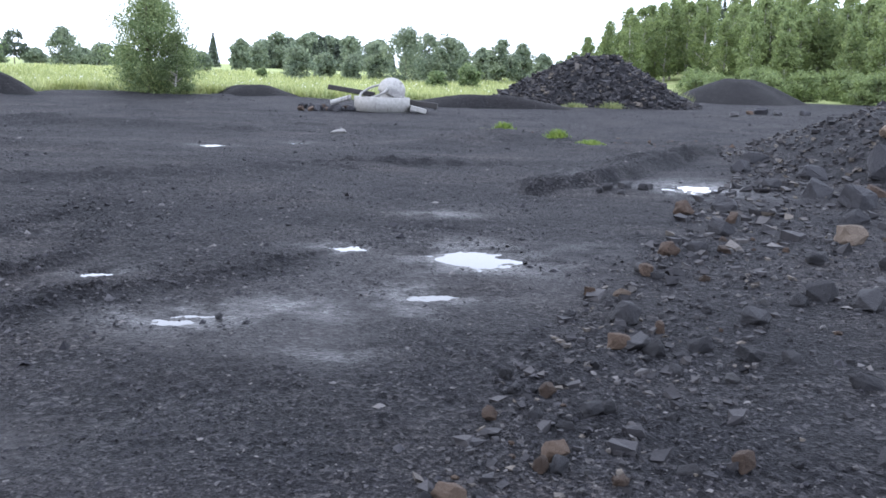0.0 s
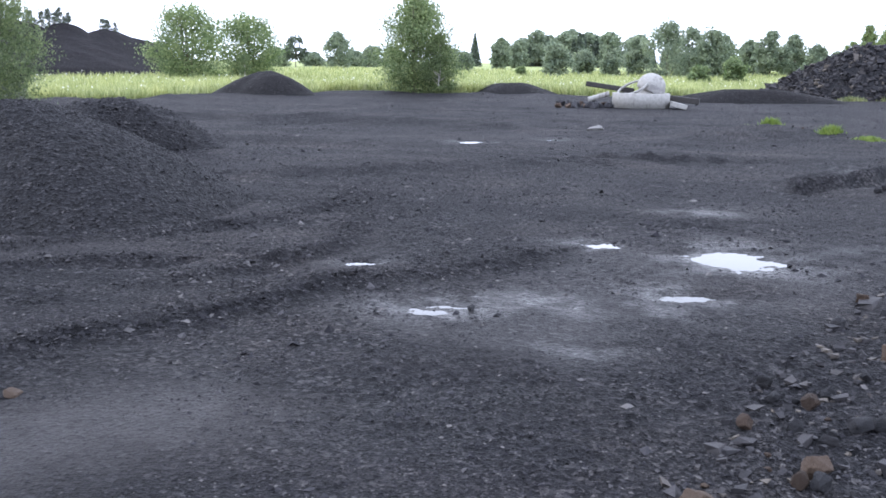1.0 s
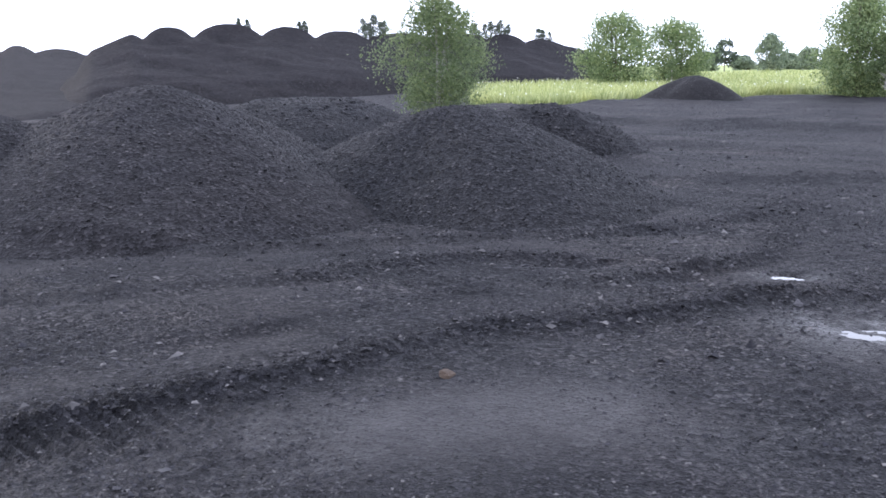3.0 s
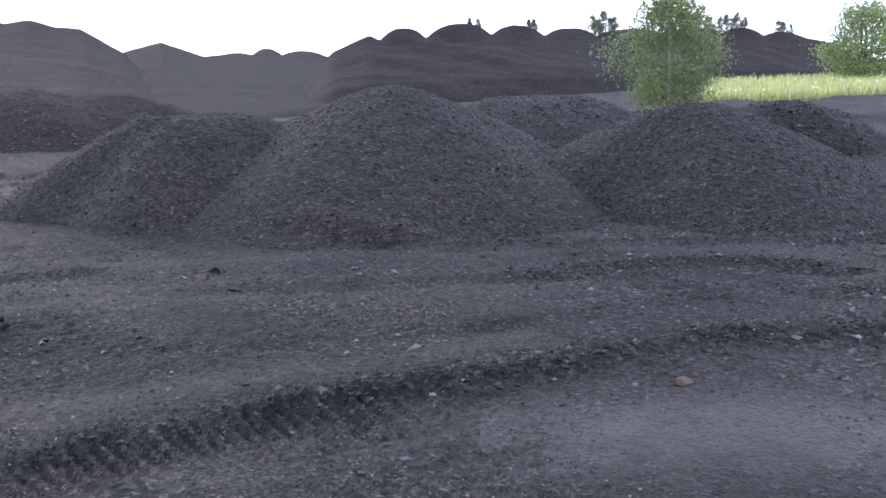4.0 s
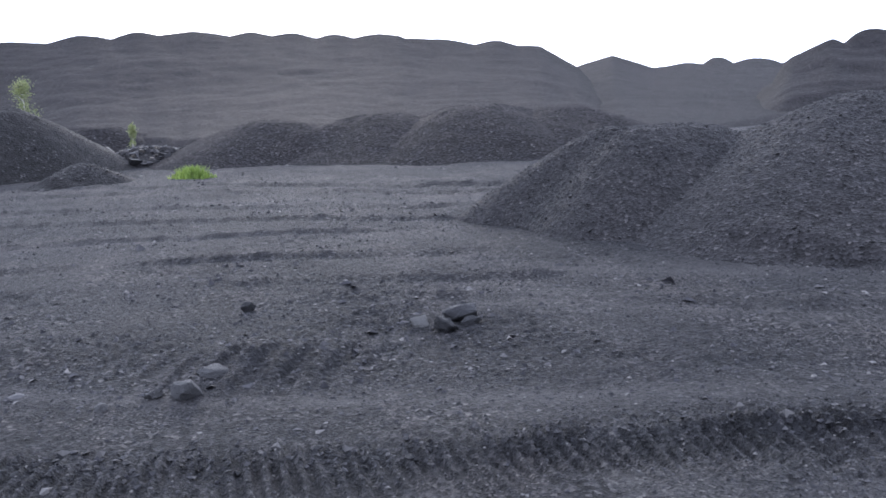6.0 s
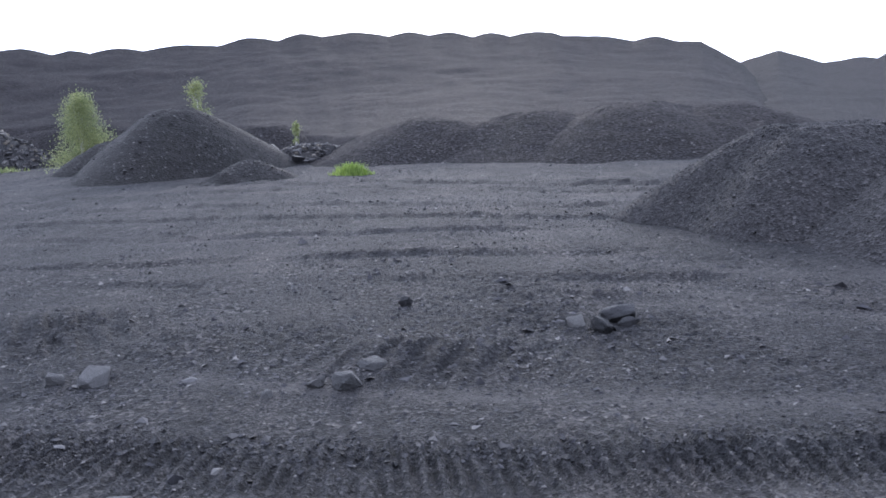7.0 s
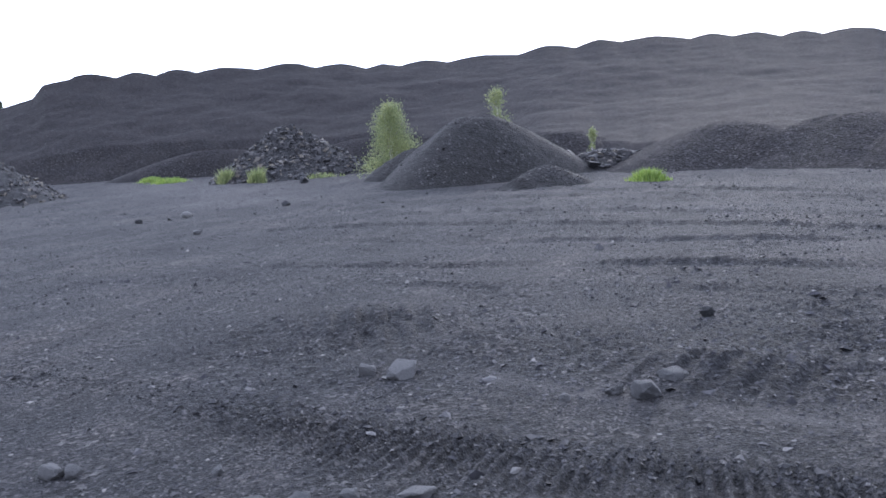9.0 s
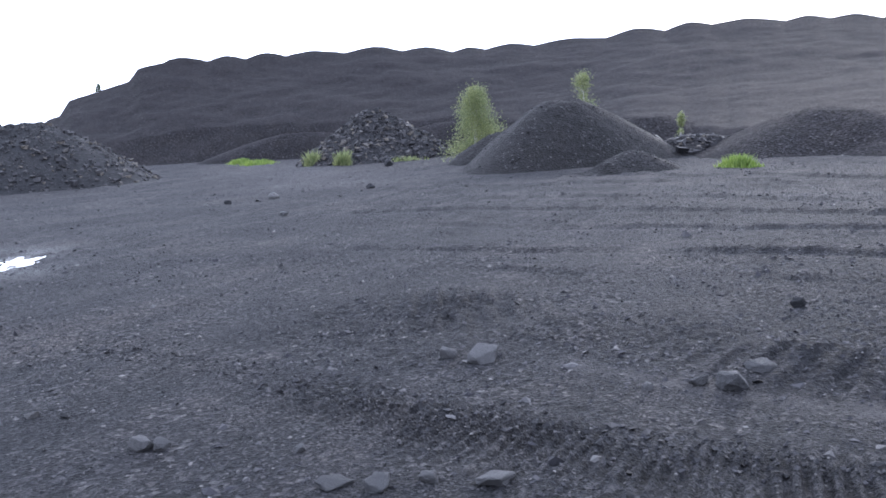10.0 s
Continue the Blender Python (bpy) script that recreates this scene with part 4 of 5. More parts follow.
ob = new("brown_gravel", stones_mesh("brown_gravel", np.column_stack([at, ground_z(at[:, 0], at[:, 1]) + size * 0.1]), size, BROWN_ROCK, 12, 0.7))
tagged(ob, "rust-brown gravel strewn across the track", "gravel", kind="stuff")
# stones left on the wheel-marked ground
for q, (x, y, s, sq) in enumerate([
    (-7.50, 1.50, 0.17, 0.5), (-7.20, 1.33, 0.13, 0.45), (-7.42, 1.18, 0.11, 0.45), (-7.33, 1.55, 0.09, 0.5), (-6.13, -0.47, 0.115, 0.7), (-6.2, -0.66, 0.09, 0.45), (-6.45, -0.32, 0.10, 0.35), (-6.05, -0.95, 0.05, 0.7),
    (-6.60, -2.17, 0.17, 0.42), (-6.63, -2.44, 0.08, 0.7), (-8.55, -0.13, 0.075, 0.8), (-4.48, -1.41, 0.12, 0.35), (-4.30, -1.93, 0.09, 0.5), (-4.28, -2.15, 0.10, 0.3), (-4.42, -1.72, 0.07, 0.5),
    (-4.56, -3.48, 0.08, 0.7), (-4.58, -3.36, 0.06, 0.8), (-4.68, -2.56, 0.05, 0.6), (-4.94, -4.62, 0.06, 0.5), (-4.98, -4.40, 0.04, 0.6), (-1.68, 6.62, 0.035, 0.9),
    (-22.0, -13.0, 0.16, 0.7), (-20.5, -13.4, 0.12, 0.7), (-24.5, -11.4, 0.15, 0.7), (-30.5, -7.8, 0.2, 0.6), (-29.0, -5.6, 0.25, 0.5), (-36.5, -16.2, 0.25, 0.8), (-38.6, -17.2, 0.3, 0.7), (-17.2, -9.9, 0.1, 0.7),
]):
    pale = 4 <= q < 20 and q != 10
    rock(x, y, s, False, 300 + q, 0.45, sq, "dusty grey broken slab on wheel-marked gravel" if pale else "dark broken slab of rock on wheel-marked gravel", pale=pale)


def grit():
    """The loose chippings of the yard's surface."""
    rng = np.random.default_rng(5)
    n = 320000
    r = 2.6 * (55 / 2.6) ** (rng.random(n) ** 1.45)
    a = np.radians(rng.uniform(-28, 139, n))
    x, y = -0.3 - r * np.sin(a), 0.15 + r * np.cos(a)
    keep = rng.random(n) < 0.25 + 0.6 * churn_shade_of(x, y) + 0.9 * step(0.35, 0.6, fbm(x * 0.9, y * 0.9, 3, 71))
    keep &= turf_of(x, y) < 0.2
    for (px, py), (ax, ay), turn, wet, water in PUDDLES:
        keep &= (((x - px) / ax) ** 2 + ((y - py) / ay) ** 2 > 1.1) | (rng.random(n) < 0.08)
    x, y, r = x[keep], y[keep], r[keep]
    size = np.clip((0.00092 * np.minimum(r, 10) + 0.0003 * np.maximum(r - 10, 0) + 0.0014) * rng.lognormal(0, 0.5, len(x)), 0.003, 0.05)
    clump = step(0.42, 0.62, fbm(x * 0.6 + 9, y * 0.9, 4, 75)) + 1.6 * np.exp(-((x + 6.9) ** 2 / 1.2 + (y + 0.4) ** 2 / 1.6)) + np.exp(-((x + 8.4) ** 2 / 1.5 + (y + 3.0) ** 2 / 1.2))
    coarse = rng.random(len(x)) < 0.05 + 0.14 * clump
    size = np.where(coarse, size * rng.uniform(1.2, 1.9, len(x)), size)
    spill = (rng.random(len(x)) < 0.10) & (x > -0.2 + 0.22 * (y - 3.6)) & (y > 3)
    size = np.where(spill, size * 1.7, size)
    z = ground_z(x, y) + size * 0.1
    ob = new("chippings", stones_mesh("chippings", np.stack([x, y, z], 1), size, GRIT, 6, 0.75, chips=True))
    tagged(ob, "loose dark slag chippings scattered over the yard", "gravel", kind="stuff")
    d = []
    for depth, pts in [(0.07, BERM)] + RUTS[:3]:
        pts = np.array(pts)
        for q in range(2600 if depth == 0.07 else 700):
            k = rng.integers(0, len(pts) - 1)
            u = rng.random()
            p = pts[k] * (1 - u) + pts[k + 1] * u + rng.normal(0, 0.13, 2)
            d.append(p)
    d = np.array(d)
    size = 0.0115 * np.clip(rng.lognormal(0, 0.5, len(d)), 0.4, 3)
    z = ground_z(d[:, 0], d[:, 1]) + size * 0.2
    ob = new("clods", stones_mesh("clods", np.column_stack([d, z]), size, PILE_GRIT, 8, 0.8))
    tagged(ob, "broken dark clods along the wheel ruts", "gravel", kind="stuff")


grit()


# ================= the concrete scrap =================
def tube(bm, p, q, r0, r1, sides=8):
    """A tapered round bar between two points."""
    p, q = Vector(p), Vector(q)
    turn = (q - p).to_track_quat("Z", "Y").to_matrix()
    rings = []
    for at, r in ((p, r0), (q, r1)):
        rings.append([bm.verts.new(at + turn @ Vector((r * math.cos(k * 2 * math.pi / sides), r * math.sin(k * 2 * math.pi / sides), 0))) for k in range(sides)])
    for k in range(sides):
        bm.faces.new((rings[0][k - 1], rings[0][k], rings[1][k], rings[1][k - 1]))
    bm.faces.new(rings[0][::-1])
    bm.faces.new(rings[1])


def lathe(profile, sides=48):
    """A closed ring of the given (radius, z) outline turned round z."""
    bm = bmesh.new()
    rings = [[bm.verts.new((r * math.cos(k * 2 * math.pi / sides), r * math.sin(k * 2 * math.pi / sides), z)) for k in range(sides)] for r, z in profile]
    n = len(rings)
    for q in range(n):
        for k in range(sides):
            bm.faces.new((rings[q][k - 1], rings[q][k], rings[(q + 1) % n][k], rings[(q + 1) % n][k - 1]))
    bmesh.ops.recalc_face_normals(bm, faces=bm.faces)
    for f in bm.faces:
        f.smooth = True
    return bm


def solid(name, bm, material, m, label, category, group=""):
    me = bpy.data.meshes.new(name)
    bm.to_mesh(me)
    bm.free()
    me.materials.append(material)
    ob = new(name, me)
    ob.matrix_world = m
    return tagged(ob, label, category, group)


def beam(size):
    bm = bmesh.new()
    bmesh.ops.create_cube(bm, size=1.0)
    bmesh.ops.scale(bm, vec=size, verts=bm.verts)
    bmesh.ops.bevel(bm, geom=bm.edges[:], offset=min(size) * 0.12, segments=1, affect="EDGES")
    return bm


GZ = float(ground_z(-2.75, 38.4, False))
SCRAP = "scrap concrete and timber"
solid("concrete_ring", lathe([(1.10, 0.0), (1.10, 0.54), (1.08, 0.56), (0.98, 0.56), (0.96, 0.54), (0.96, 0.0)]), CONCRETE, pose(-2.75, 38.5, GZ, 0, 0.5, 0), "pale weathered concrete well ring with dark stains", "concrete ring", SCRAP)
solid("concrete_ring", lathe([(0.60, -0.04), (0.60, 0.04), (0.545, 0.04), (0.545, -0.04)]), CONCRETE, pose(-3.05, 38.2, GZ + 0.76, 20, -20, 0), "thin pale concrete ring tilted on a well ring", "concrete ring", SCRAP)
dome = [(0.54 * math.cos(radians(t)), 0.48 * math.sin(radians(t)) + 0.12) for t in range(0, 81, 10)] + [(0.02, 0.60), (0.02, 0.53)] + [(0.47 * math.cos(radians(t)), 0.41 * math.sin(radians(t)) + 0.12) for t in range(80, -1, -10)] + [(0.47, 0.0), (0.54, 0.0)]
solid("concrete_ring", lathe([(0.50, 0.0), (0.50, 0.76), (0.43, 0.76), (0.43, 0.0)]), CONCRETE, pose(-2.36, 38.62, GZ, 0, 0, 0), "narrow stained concrete ring standing inside a wider one", "concrete ring", SCRAP)
solid("concrete_dome", lathe(dome), CONCRETE, pose(-2.40, 38.6, GZ + 0.72, 10, 14, 0), "pale domed concrete cap lying tilted on a ring", "concrete cap", SCRAP)
solid("hatch_plate", beam((0.6, 0.05, 0.28)), STEEL, pose(-2.15, 38.02, GZ + 0.68, 0, 28, 0), "dark metal plate leaning on a concrete cap", "metal plate", SCRAP)
solid("timber_beam", beam((1.9, 0.22, 0.2)), WOOD, pose(-4.0, 39.0, GZ + 0.75, 0, 8, 5), "dark wet timber beam on scrap concrete", "timber beam", SCRAP)
solid("timber_beam", beam((1.3, 0.2, 0.22)), WOOD, pose(-1.2, 38.8, GZ + 0.32, 0, 6, -4), "dark timber beam beside a concrete ring", "timber beam", SCRAP)
solid("concrete_slab", beam((0.62, 0.5, 0.2)), CONCRETE, pose(-1.32, 38.2, GZ + 0.12, 0, 14, 10), "pale broken concrete slab on the ground", "concrete slab", SCRAP)
bm = bmesh.new()
tube(bm, (-0.4, 0, 0), (0.4, 0, 0.24), 0.10, 0.10, 14)
solid("concrete_pipe", bm, CONCRETE, pose(-4.35, 38.3, GZ + 0.28, 0, 0, 15), "grey concrete pipe length among rubble", "pipe", SCRAP)
slab = new("concrete_slab", rock_mesh(91, DUSTY))
slab.matrix_world = Matrix.LocRotScale((-3.04, 25.6, float(ground_z(-3.04, 25.6, False)) + 0.03), Euler((0.1, -0.12, 0.3)), (0.30, 0.2, 0.07))
tagged(slab, "pale crumbled concrete lump lying on the yard", "concrete slab", SCRAP)
rng = np.random.default_rng(44)
heap("slag_mound", "low dark slag bank beside the concrete scrap", "slag mound", 1.6, 47.5, 4.2, 1.5, 12, 0.6, 0.25, 34, COAL_FINE, group=FAR)
for q in range(44):
    rock(-4.7 + rng.normal(0, 0.55), 38.6 + rng.normal(0, 0.5), rng.uniform(0.1, 0.26), rng.random() < 0.15, 500 + q, 0.4, 0.8, group="rubble beside the concrete scrap")


# ================= plants =================
def leaves(name, centres, size, material, rng, droop=0.0):
    """Small leaf blades at the given places, each a folded diamond."""
    n = len(centres)
    d = rng.normal(0, 1, (n, 3))
    d[:, 2] -= droop
    d /= np.linalg.norm(d, axis=1, keepdims=True)
    e = np.cross(d, rng.normal(0, 1, (n, 3)))
    e /= np.linalg.norm(e, axis=1, keepdims=True) + 1e-9
    f = np.cross(d, e)
    s = size * rng.uniform(0.6, 1.3, (n, 1))
    quad = np.stack([centres - d * s, centres + e * s * 0.6 + f * s * 0.15, centres + d * s, centres - e * s * 0.6 + f * s * 0.15], 1)
    faces = np.arange(n * 4).reshape(n, 4)
    return mesh_of(name, quad.reshape(-1, 3), faces, material)


def crown_points(rng, h, w, low, count, clumps, shape):
    """Leaf places in clumps within an uneven crown; shape: egg, cone or round."""
    cs = []
    while len(cs) < clumps:
        u = rng.random()
        if shape == "cone":
            prof = (1 - u) ** 0.8 * 0.95 + 0.05
        elif shape == "round":
            prof = math.sqrt(max(0.0, 1 - (2 * u - 0.9) ** 2 / 1.25))
        else:
            prof = (math.sin(math.pi * min(1, u * 0.92 + 0.10)) ** 0.6)
        a = rng.uniform(0, 2 * math.pi)
        q = rng.random() ** 0.45 * prof * (0.82 + 0.3 * math.sin(3 * a + 5 * u) * rng.random())
        cs.append((q * w / 2 * math.cos(a), q * w / 2 * math.sin(a), low + u * (h - low)))
    cs = np.array(cs)
    pick = rng.integers(0, clumps, count)
    spread = rng.normal(0, 1, (count, 3)) * (w * 0.072, w * 0.072, w * 0.062)
    return cs, cs[pick] + spread


def tree(name, label, x, y, h, w, low, seed, material, count=5000, size=0.07, shape="egg", clumps=70, bark=None, category="tree", group="", z=None, stems=1):
    rng = np.random.default_rng(seed)
    ob = new(name)
    ob.location = (x, y, (float(ground_z(x, y, False)) if z is None else z) - 0.03)
    cs, pts = crown_points(rng, h, w, low, count, clumps, shape)
    bm = bmesh.new()
    thick = 0.018 * h + 0.01
    for k in range(stems):
        lean = rng.normal(0, 0.02 + 0.05 * (stems > 1), 2) * h
        p = Vector((lean[0] * 0.3, lean[1] * 0.3, 0))
        for seg in range(5):
            u = (seg + 1) / 5
            q = Vector((lean[0] * (0.3 + u), lean[1] * (0.3 + u), h * 0.93 * u)) + Vector((rng.normal(0, 0.008 * h), rng.normal(0, 0.008 * h), 0))
            tube(bm, p, q, thick * (1 - 0.85 * (u - 0.2)), thick * (1 - 0.85 * u), 7)
            p = q
    for c in cs[: min(len(cs), 26)]:
        c = Vector(c)
        start = Vector((0, 0, max(0.1 * h, c.z - 0.45 * math.hypot(c.x, c.y) - 0.05 * h)))
        tube(bm, start, c, thick * 0.3, thick * 0.06, 5)
    part("trunk", bm, bark or BARK, ob)
    child("crown", leaves("crown", pts, size, material, rng, 0.3), ob)
    return tagged(ob, label, category, group)


def spruce(name, label, x, y, h, w, seed, count=1500, size=0.25, group="", z=None):
    rng = np.random.default_rng(seed)
    ob = new(name)
    ob.location = (x, y, (float(ground_z(x, y, False)) if z is None else z) - 0.03)
    bm = bmesh.new()
    tube(bm, (0, 0, 0), (0, 0, h * 0.98), 0.012 * h + 0.02, 0.01, 7)
    part("trunk", bm, BARK, ob)
    u = rng.random(count) ** 1.3
    tier = np.round(u * 13) / 13 + rng.normal(0, 0.012, count)
    a = np.round(rng.random(count) * 9) / 9 * 2 * math.pi + tier * 20 + rng.normal(0, 0.16, count)
    reach = (1 - np.clip(tier, 0, 1)) * 0.95 + 0.05
    q = rng.random(count) ** 0.6 * reach * w / 2
    pts = np.stack([q * np.cos(a), q * np.sin(a), 0.06 * h + tier * 0.93 * h - q * 0.35], 1)
    child("crown", leaves("crown", pts, size, NEEDLES, rng, 0.6), ob)
    return tagged(ob, label, "conifer", group)


def at_yaw(yaw, d):
    return -d * math.sin(radians(yaw)), d * math.cos(radians(yaw))


MEADOW = "trees round the meadow"
x, y = at_yaw(17.1, 52.0)
tree("alder_tree", "full green alder tree standing at the meadow's edge", x, y, 4.85, 4.8, 0.1, 1, ALDER, 30000, 0.06, "egg", 190, group=MEADOW, stems=3)
x, y = at_yaw(15.75, 50.5)
tree("birch_tree", "slender young birch in front of an alder", x, y, 2.9, 2.0, 0.1, 2, BIRCH, 7000, 0.05, "egg", 50, BIRCH_BARK, group=MEADOW)
x, y = at_yaw(30.0, 74.0)
tree("alder_tree", "broad green alder with light leaf gaps", x, y, 5.0, 6.6, 0.1, 3, ALDER, 15000, 0.095, "round", 150, group=MEADOW, stems=4)
x, y = at_yaw(26.6, 80.0)
tree("alder_tree", "rounded green alder beside a smaller one", x, y, 4.6, 6.2, 0.1, 4, ALDER, 13000, 0.095, "round", 130, group=MEADOW, stems=4)
x, y = at_yaw(26.9, 70.0)
tree("birch_tree", "small pale-green young birch before an alder", x, y, 1.9, 1.1, 0.1, 5, BIRCH, 1500, 0.07, "egg", 30, BIRCH_BARK, group=MEADOW)
x, y = at_yaw(40.3, 36.0)
tree("birch_tree", "bushy young birch standing behind gravel piles", x, y, 4.1, 4.3, 0.2, 6, BIRCH, 22000, 0.048, "egg", 170, BIRCH_BARK, group=MEADOW, stems=4)
x, y = at_yaw(21.6, 135.0)
tree("broadleaf_tree", "compact dark green tree across the meadow", x, y, 4.6, 4.9, 0.1, 7, HAZED_LEAF, 6000, 0.16, "egg", 100, group=MEADOW)
x, y = at_yaw(24.0, 150.0)
tree("pine_tree", "sparse pine across the meadow", x, y, 4.3, 4.6, 1.4, 8, NEEDLES, 1100, 0.24, "round", 16, group=MEADOW)
x, y = at_yaw(13.6, 190.0)
spruce("spruce_tree", "lone dark pointed spruce across the meadow", x, y, 6.2, 3.2, 9, 2200, 0.24, MEADOW)
for q, (yaw, d, h, w, shape) in enumerate([
    (12.1, 150, 4.0, 3.4, "egg"), (11.2, 165, 3.4, 2.6, "egg"), (8.9, 96, 3.1, 2.9, "egg"), (7.3, 108, 2.4, 2.8, "round"), (5.7, 104, 2.4, 2.5, "round"), (14.2, 118, 2.1, 2.4, "round"), (10.9, 92, 1.0, 1.1, "round"),
    (2.6, 98, 4.7, 5.6, "egg"), (1.3, 104, 4.3, 4.6, "egg"), (-0.5, 106, 3.9, 3.6, "egg"), (4.3, 108, 3.6, 3.4, "egg"), (0.2, 100, 4.2, 4.0, "egg"), (-1.1, 78, 2.0, 1.9, "round"), (0.8, 76, 1.5, 1.6, "round"), (-3.0, 112, 4.4, 3.6, "egg"), (-4.2, 116, 4.2, 3.6, "egg"), (-1.9, 122, 3.8, 3.0, "egg"), (-5.4, 108, 3.2, 3.2, "egg"),
    (19.6, 160, 2.6, 4.6, "round"), (18.4, 165, 2.5, 4.6, "round"), (23.0, 165, 1.8, 4.0, "round"), (15.0, 150, 2.4, 4.0, "round"), (20.6, 170, 2.2, 4.0, "round"), (25.2, 160, 2.2, 4.6, "round"),
]):
    x, y = at_yaw(yaw, d)
    h = h * 1.1 if d > 95 else h
    # trees past 95 m take the leaf colour with haze painted in
    tree("bush" if h < 2.7 else "broadleaf_tree", "rounded green bush in the meadow" if h < 2.7 else "green broadleaf tree beyond the meadow", x, y, h, w, 0.05, 20 + q, HAZED_LEAF if d > 95 else ALDER, 5500 if d > 95 else 5000, 0.00135 * d, shape, 60, category="bush" if h < 2.7 else "tree", group=MEADOW)

# the dark wood behind the meadow
WOODS = "wood behind the meadow"
first = tree("broadleaf_tree", "dark tree of the distant wood", *at_yaw(10.0, 215), 7.4, 6.8, 0.0, 60, HAZED_LEAF, 1700, 0.35, "egg", 70, group=WOODS)
point = spruce("spruce_tree", "dark spruce of the distant wood", *at_yaw(9.4, 220), 6.6, 3.4, 61, 1100, 0.36, WOODS)
rng = np.random.default_rng(12)
for q in range(150):
    yaw = rng.uniform(-7.5, 12.2)
    d = rng.uniform(205, 250)
    x, y = at_yaw(yaw, d)
    k = rng.uniform(0.8, 1.15) * (0.68 + 0.36 * math.exp(-((yaw - 7.0) / 4.0) ** 2)) * (0.9 if yaw > 4 else 0.68)
    copy_thing(point if rng.random() < 0.4 else first, Matrix.LocRotScale((x, y, float(ground_z(x, y, False)) - 0.05), Euler((0, 0, rng.uniform(0, 6.28))), (k, k, k)))

# the wooded hill
HILL = "trees of the wooded hill"
x, y = at_yaw(-9.0, 118)
kinds = [tree("birch_tree", "tall light green birch on the wooded hill", x, y, 9.0, 3.9, 0.9, 70 + q, HAZED_HILL_LEAF, 3000, 0.18, "egg", 120, BIRCH_BARK, group=HILL) for q in range(3)]
kinds.append(spruce("spruce_tree", "dark spruce on the wooded hill", *at_yaw(-14.0, 160), 9.5, 4.0, 76, 1500, 0.3, HILL))
for q, (yaw, d) in enumerate([(-17.6, 112), (-20.5, 108), (-23.6, 104)]):
    x, y = at_yaw(yaw, d)
    kinds[q].location = (x, y, float(ground_z(x, y, False)) - 0.05)
for q in range(180):
    yaw = -6.7 - 21.8 * rng.random()
    d = 92 + 100 * rng.random() ** 1.2
    if d < 92 + (18 + yaw) * 4.0:
        d += 16
    x, y = at_yaw(yaw, d)
    k = rng.uniform(0.65, 1.05) * (0.46 + 0.54 * float(step(-5.5, -12.5, yaw)))
    kind = kinds[3] if (d > 165 and rng.random() < 0.35) else kinds[int(rng.integers(0, 3))]
    copy_thing(kind, Matrix.LocRotScale((x, y, float(ground_z(x, y, False)) - 0.05), Euler((0, 0, rng.uniform(0, 6.28))), (k, k, k * rng.uniform(0.9, 1.15))))
shrub = tree("willow_bush", "light green willow bush at the hill's foot", *at_yaw(-20.0, 86), 2.3, 3.4, 0.05, 90, HAZED_HILL_LEAF, 2200, 0.13, "round", 45, category="bush", group="bushes at the hill's foot", stems=4)
for q in range(26):
    yaw = -13.5 - 14 * rng.random()
    d = 82 + 12 * rng.random()
    x, y = at_yaw(yaw, d)
    k = rng.uniform(0.55, 1.1)
    copy_thing(shrub, Matrix.LocRotScale((x, y, float(ground_z(x, y, False)) - 0.05), Euler((0, 0, rng.uniform(0, 6.28))), (k, k, k)))

# saplings below the high bank
YOUNG = "saplings below the slag bank"
tree("birch_sapling", "bright yellow-green young birch beside a slag cone", -36.9, -12.4, 2.7, 2.7, 0.2, 100, SAPLING, 18000, 0.03, "cone", 150, BIRCH_BARK, "sapling", YOUNG, stems=2)
tree("birch_sapling", "slim yellow-green sapling behind a slag cone", -36.0, -7.85, 2.95, 1.7, 0.3, 101, SAPLING, 4500, 0.03, "cone", 50, BIRCH_BARK, "sapling", YOUNG)
tree("birch_sapling", "small thin sapling on a rubble bank", -34.3, -4.15, 1.35, 0.7, 0.15, 102, SAPLING, 1100, 0.028, "cone", 20, BIRCH_BARK, "sapling", YOUNG)
rng = np.random.default_rng(21)
crest_pines = [(129.9, 8, 0.65), (51.2, 3, 0.6), (51.7, 3, 0.5), (48.0, 3, 0.8), (48.3, 3, 0.6)]
for yaw, tall, count in ((44.2, 1.7, 5), (38.7, 1.5, 4), (37.1, 1.7, 5), (34.4, 1.3, 3)):
    crest_pines += [(yaw + (q - count / 2) * 0.32 + rng.normal(0, 0.06), 3, tall * (1 - 0.12 * abs(q - count / 2)) * rng.uniform(0.75, 1.1)) for q in range(count)]
for q, (yaw, seed, tall) in enumerate(crest_pines):
    cols, top, far = CRESTS[seed]
    d = float(np.interp(yaw, cols, far)) + 1.0
    x, y = at_yaw(yaw, d)
    tree("pine_sapling", "small dark pine on the stockpile's crest", x, y, tall, tall * 1.15, 0.0, 110 + q, NEEDLES, 1000, 0.025 + 0.025 * tall, "cone", 40, category="conifer", group="pines on the stockpiles", z=float(np.interp(yaw, cols, top)) - 0.35)


def blades(at, tall, wide, material, seed, lean=0.35):
    """Grass blades: a narrow bent strip each."""
    rng = np.random.default_rng(seed)
    n = len(at)
    a = rng.uniform(0, 2 * math.pi, n)
    side = np.stack([np.cos(a), np.sin(a), 0 * a], 1) * (np.asarray(wide) * rng.uniform(0.6, 1.3, n))[:, None]
    tip = np.stack([rng.normal(0, lean, n), rng.normal(0, lean, n), np.ones(n)], 1) * (np.asarray(tall) * rng.uniform(0.55, 1.2, n))[:, None]
    v = np.stack([at - side, at + side, at + tip], 1)
    return mesh_of("grass", v.reshape(-1, 3), np.arange(n * 3).reshape(n, 3), material)


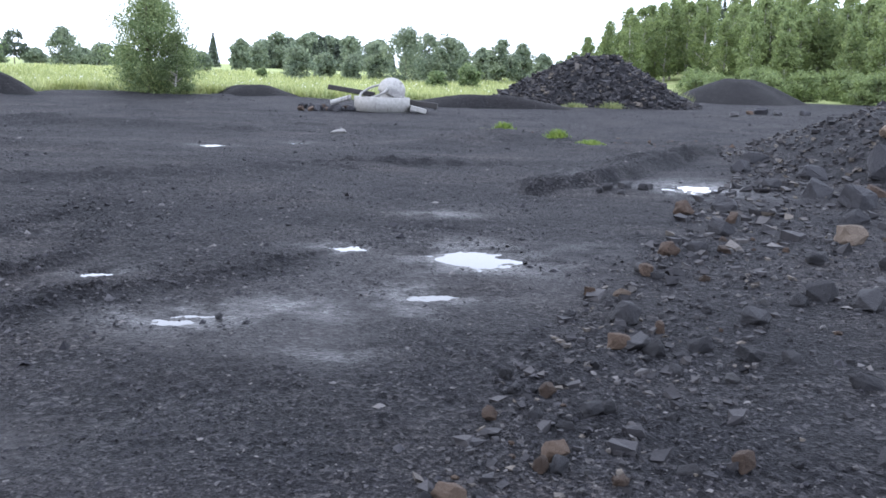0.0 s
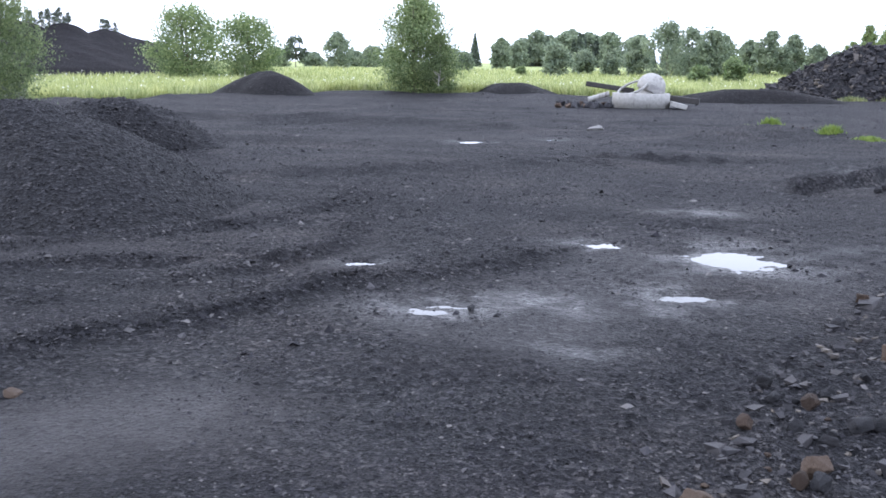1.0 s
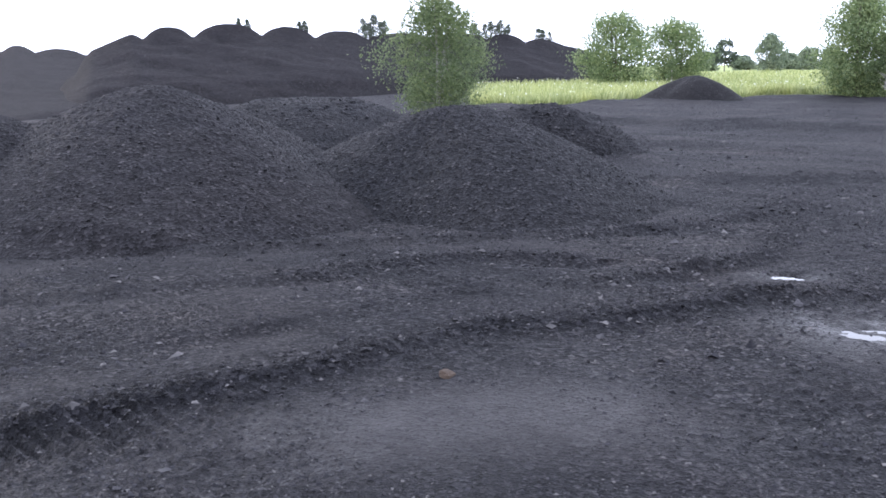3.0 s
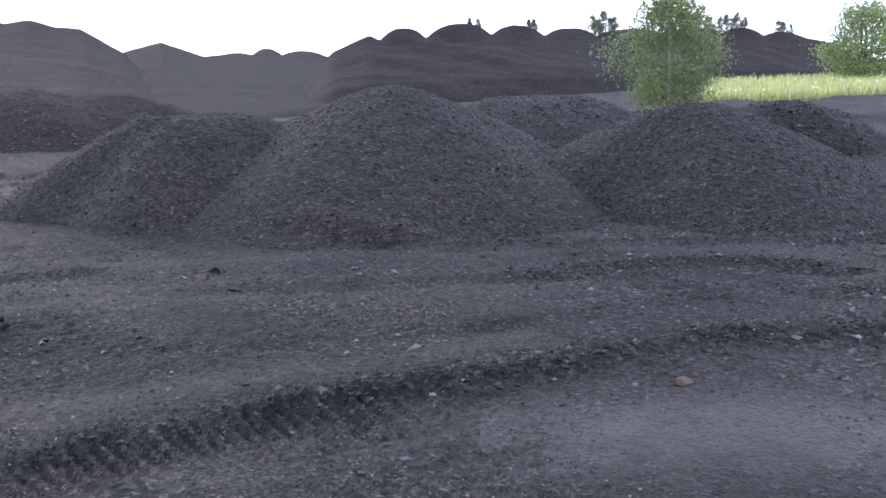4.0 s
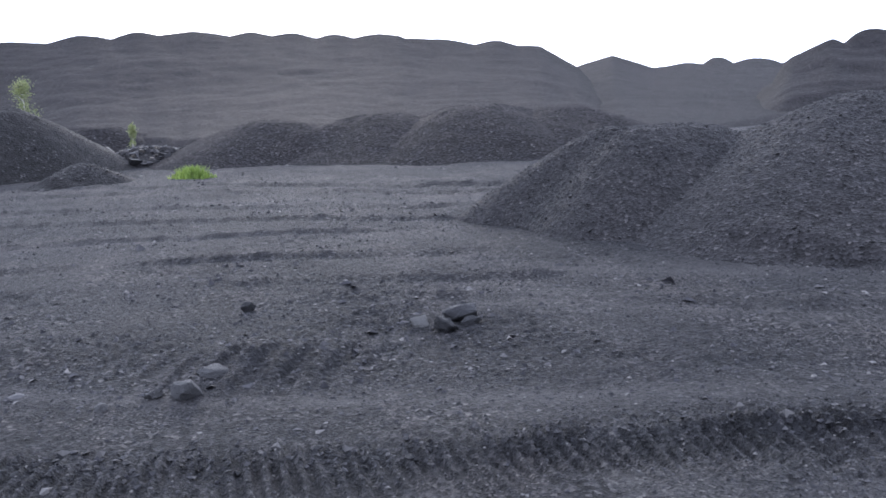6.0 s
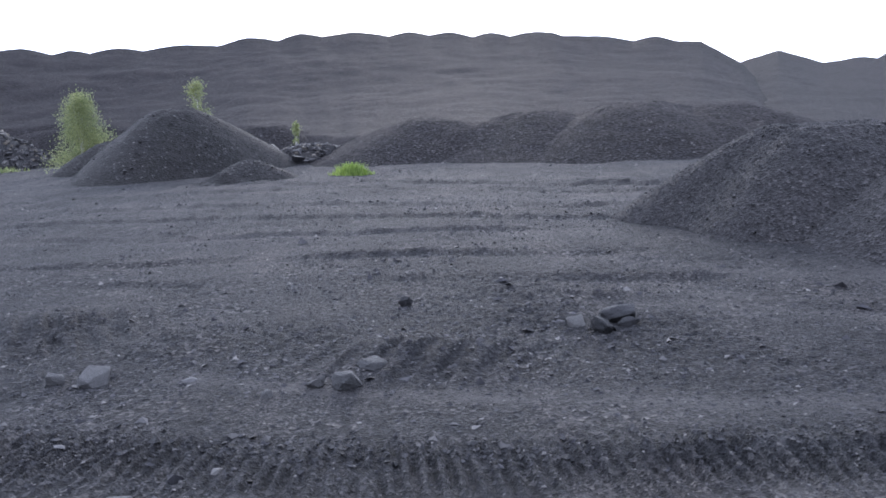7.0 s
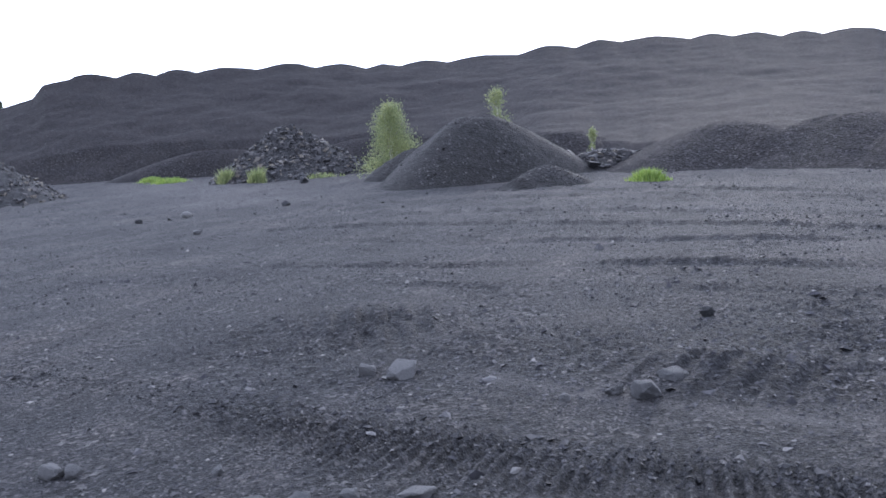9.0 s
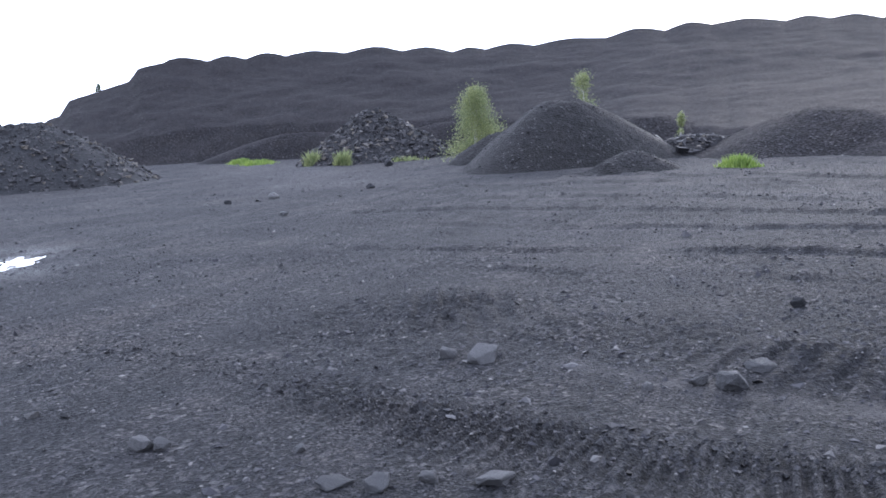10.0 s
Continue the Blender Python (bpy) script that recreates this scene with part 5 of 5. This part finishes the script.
def meadow():
    rng = np.random.default_rng(15)
    n = 60000
    yaw = rng.uniform(-5, 39, n)
    d = field_edge(yaw) - 0.4 + 75 * rng.random(n) ** 2.2
    x, y = -d * np.sin(np.radians(yaw)), d * np.cos(np.radians(yaw))
    keep = turf_of(x, y) > 0.35
    x, y, d = x[keep], y[keep], d[keep]
    at = np.stack([x, y, ground_z(x, y, False) - 0.03], 1)
    tall = 0.35 + 0.45 * fbm(x * 0.3, y * 0.3, 3, 33)
    ob = new("meadow_grass", blades(at, tall, 0.0011 * d, GRASS, 16))
    tagged(ob, "tall yellow-green meadow grass beyond the yard", "grass", kind="stuff")
    m = 800
    pick = rng.integers(0, len(x), m)
    pts = at[pick] + np.stack([0 * pick, 0 * pick, tall[pick] * rng.uniform(0.8, 1.2, m)], 1)
    ob = new("meadow_flowers", leaves("meadow_flowers", pts, 0.05, FLOWER, rng))
    tagged(ob, "white umbel flowers in the meadow", "flowers", kind="stuff")


meadow()


def tuft(label, x, y, wide, tall, n, seed, material=None, name="grass_tuft"):
    rng = np.random.default_rng(seed)
    p = rng.normal(0, 0.4, (n, 2)) * wide
    z = ground_z(x + p[:, 0], y + p[:, 1], False)
    base = float(ground_z(x, y, False))
    tall_each = tall * np.exp(-((p / wide) ** 2).sum(1) * 0.8)
    ob = new(name, blades(np.column_stack([p, z - base - 0.02]), tall_each, 0.0009 * math.hypot(x, y), material or TUFT, seed))
    ob.location = (x, y, base)
    return tagged(ob, label, "grass", "grass tufts on the slag", "stuff")


tuft("bright green grass tuft growing on the slag yard", 1.5, 28.4, 0.34, 0.26, 500, 1)
tuft("fresh green grass tuft on the slag yard", 2.55, 24.0, 0.3, 0.22, 450, 2)
tuft("low fresh green grass patch on the slag yard", 3.2, 22.7, 0.35, 0.13, 400, 3)
tuft("yellowing grass tuft on the slag yard", 0.8, 26.8, 0.25, 0.16, 300, 4, GRASS)
tuft("bright green grass clump below the high bank", -26.3, -1.75, 0.5, 0.36, 1100, 5)
tuft("low green grass patch beside a rock heap", -44.0, -27.0, 1.1, 0.28, 500, 6)
tuft("low green grass patch beside a rock heap", -45.0, -28.6, 0.8, 0.3, 500, 7)
tuft("dry yellow weeds before a rock heap", -39.6, -21.4, 0.35, 0.75, 350, 8, SAPLING)
tuft("dry yellow weeds before a rock heap", -38.6, -19.3, 0.4, 0.7, 350, 9, SAPLING)
tuft("dry yellow weeds before a rock heap", -40.0, -17.0, 1.2, 0.25, 160, 10, SAPLING)
for q, (x, y, w, h) in enumerate([(13.0, 56.5, 0.6, 1.5), (12.6, 55.0, 0.9, 0.7), (11.0, 53.5, 0.9, 0.45), (8.5, 51.5, 0.8, 0.5), (6.5, 51.0, 0.8, 0.35), (4.6, 51.0, 0.6, 0.3), (13.6, 57.0, 0.6, 1.0)]):
    tuft("tall green weeds at the foot of a rock heap", x, y, w, h * 0.8, 200, 20 + q, SAPLING)
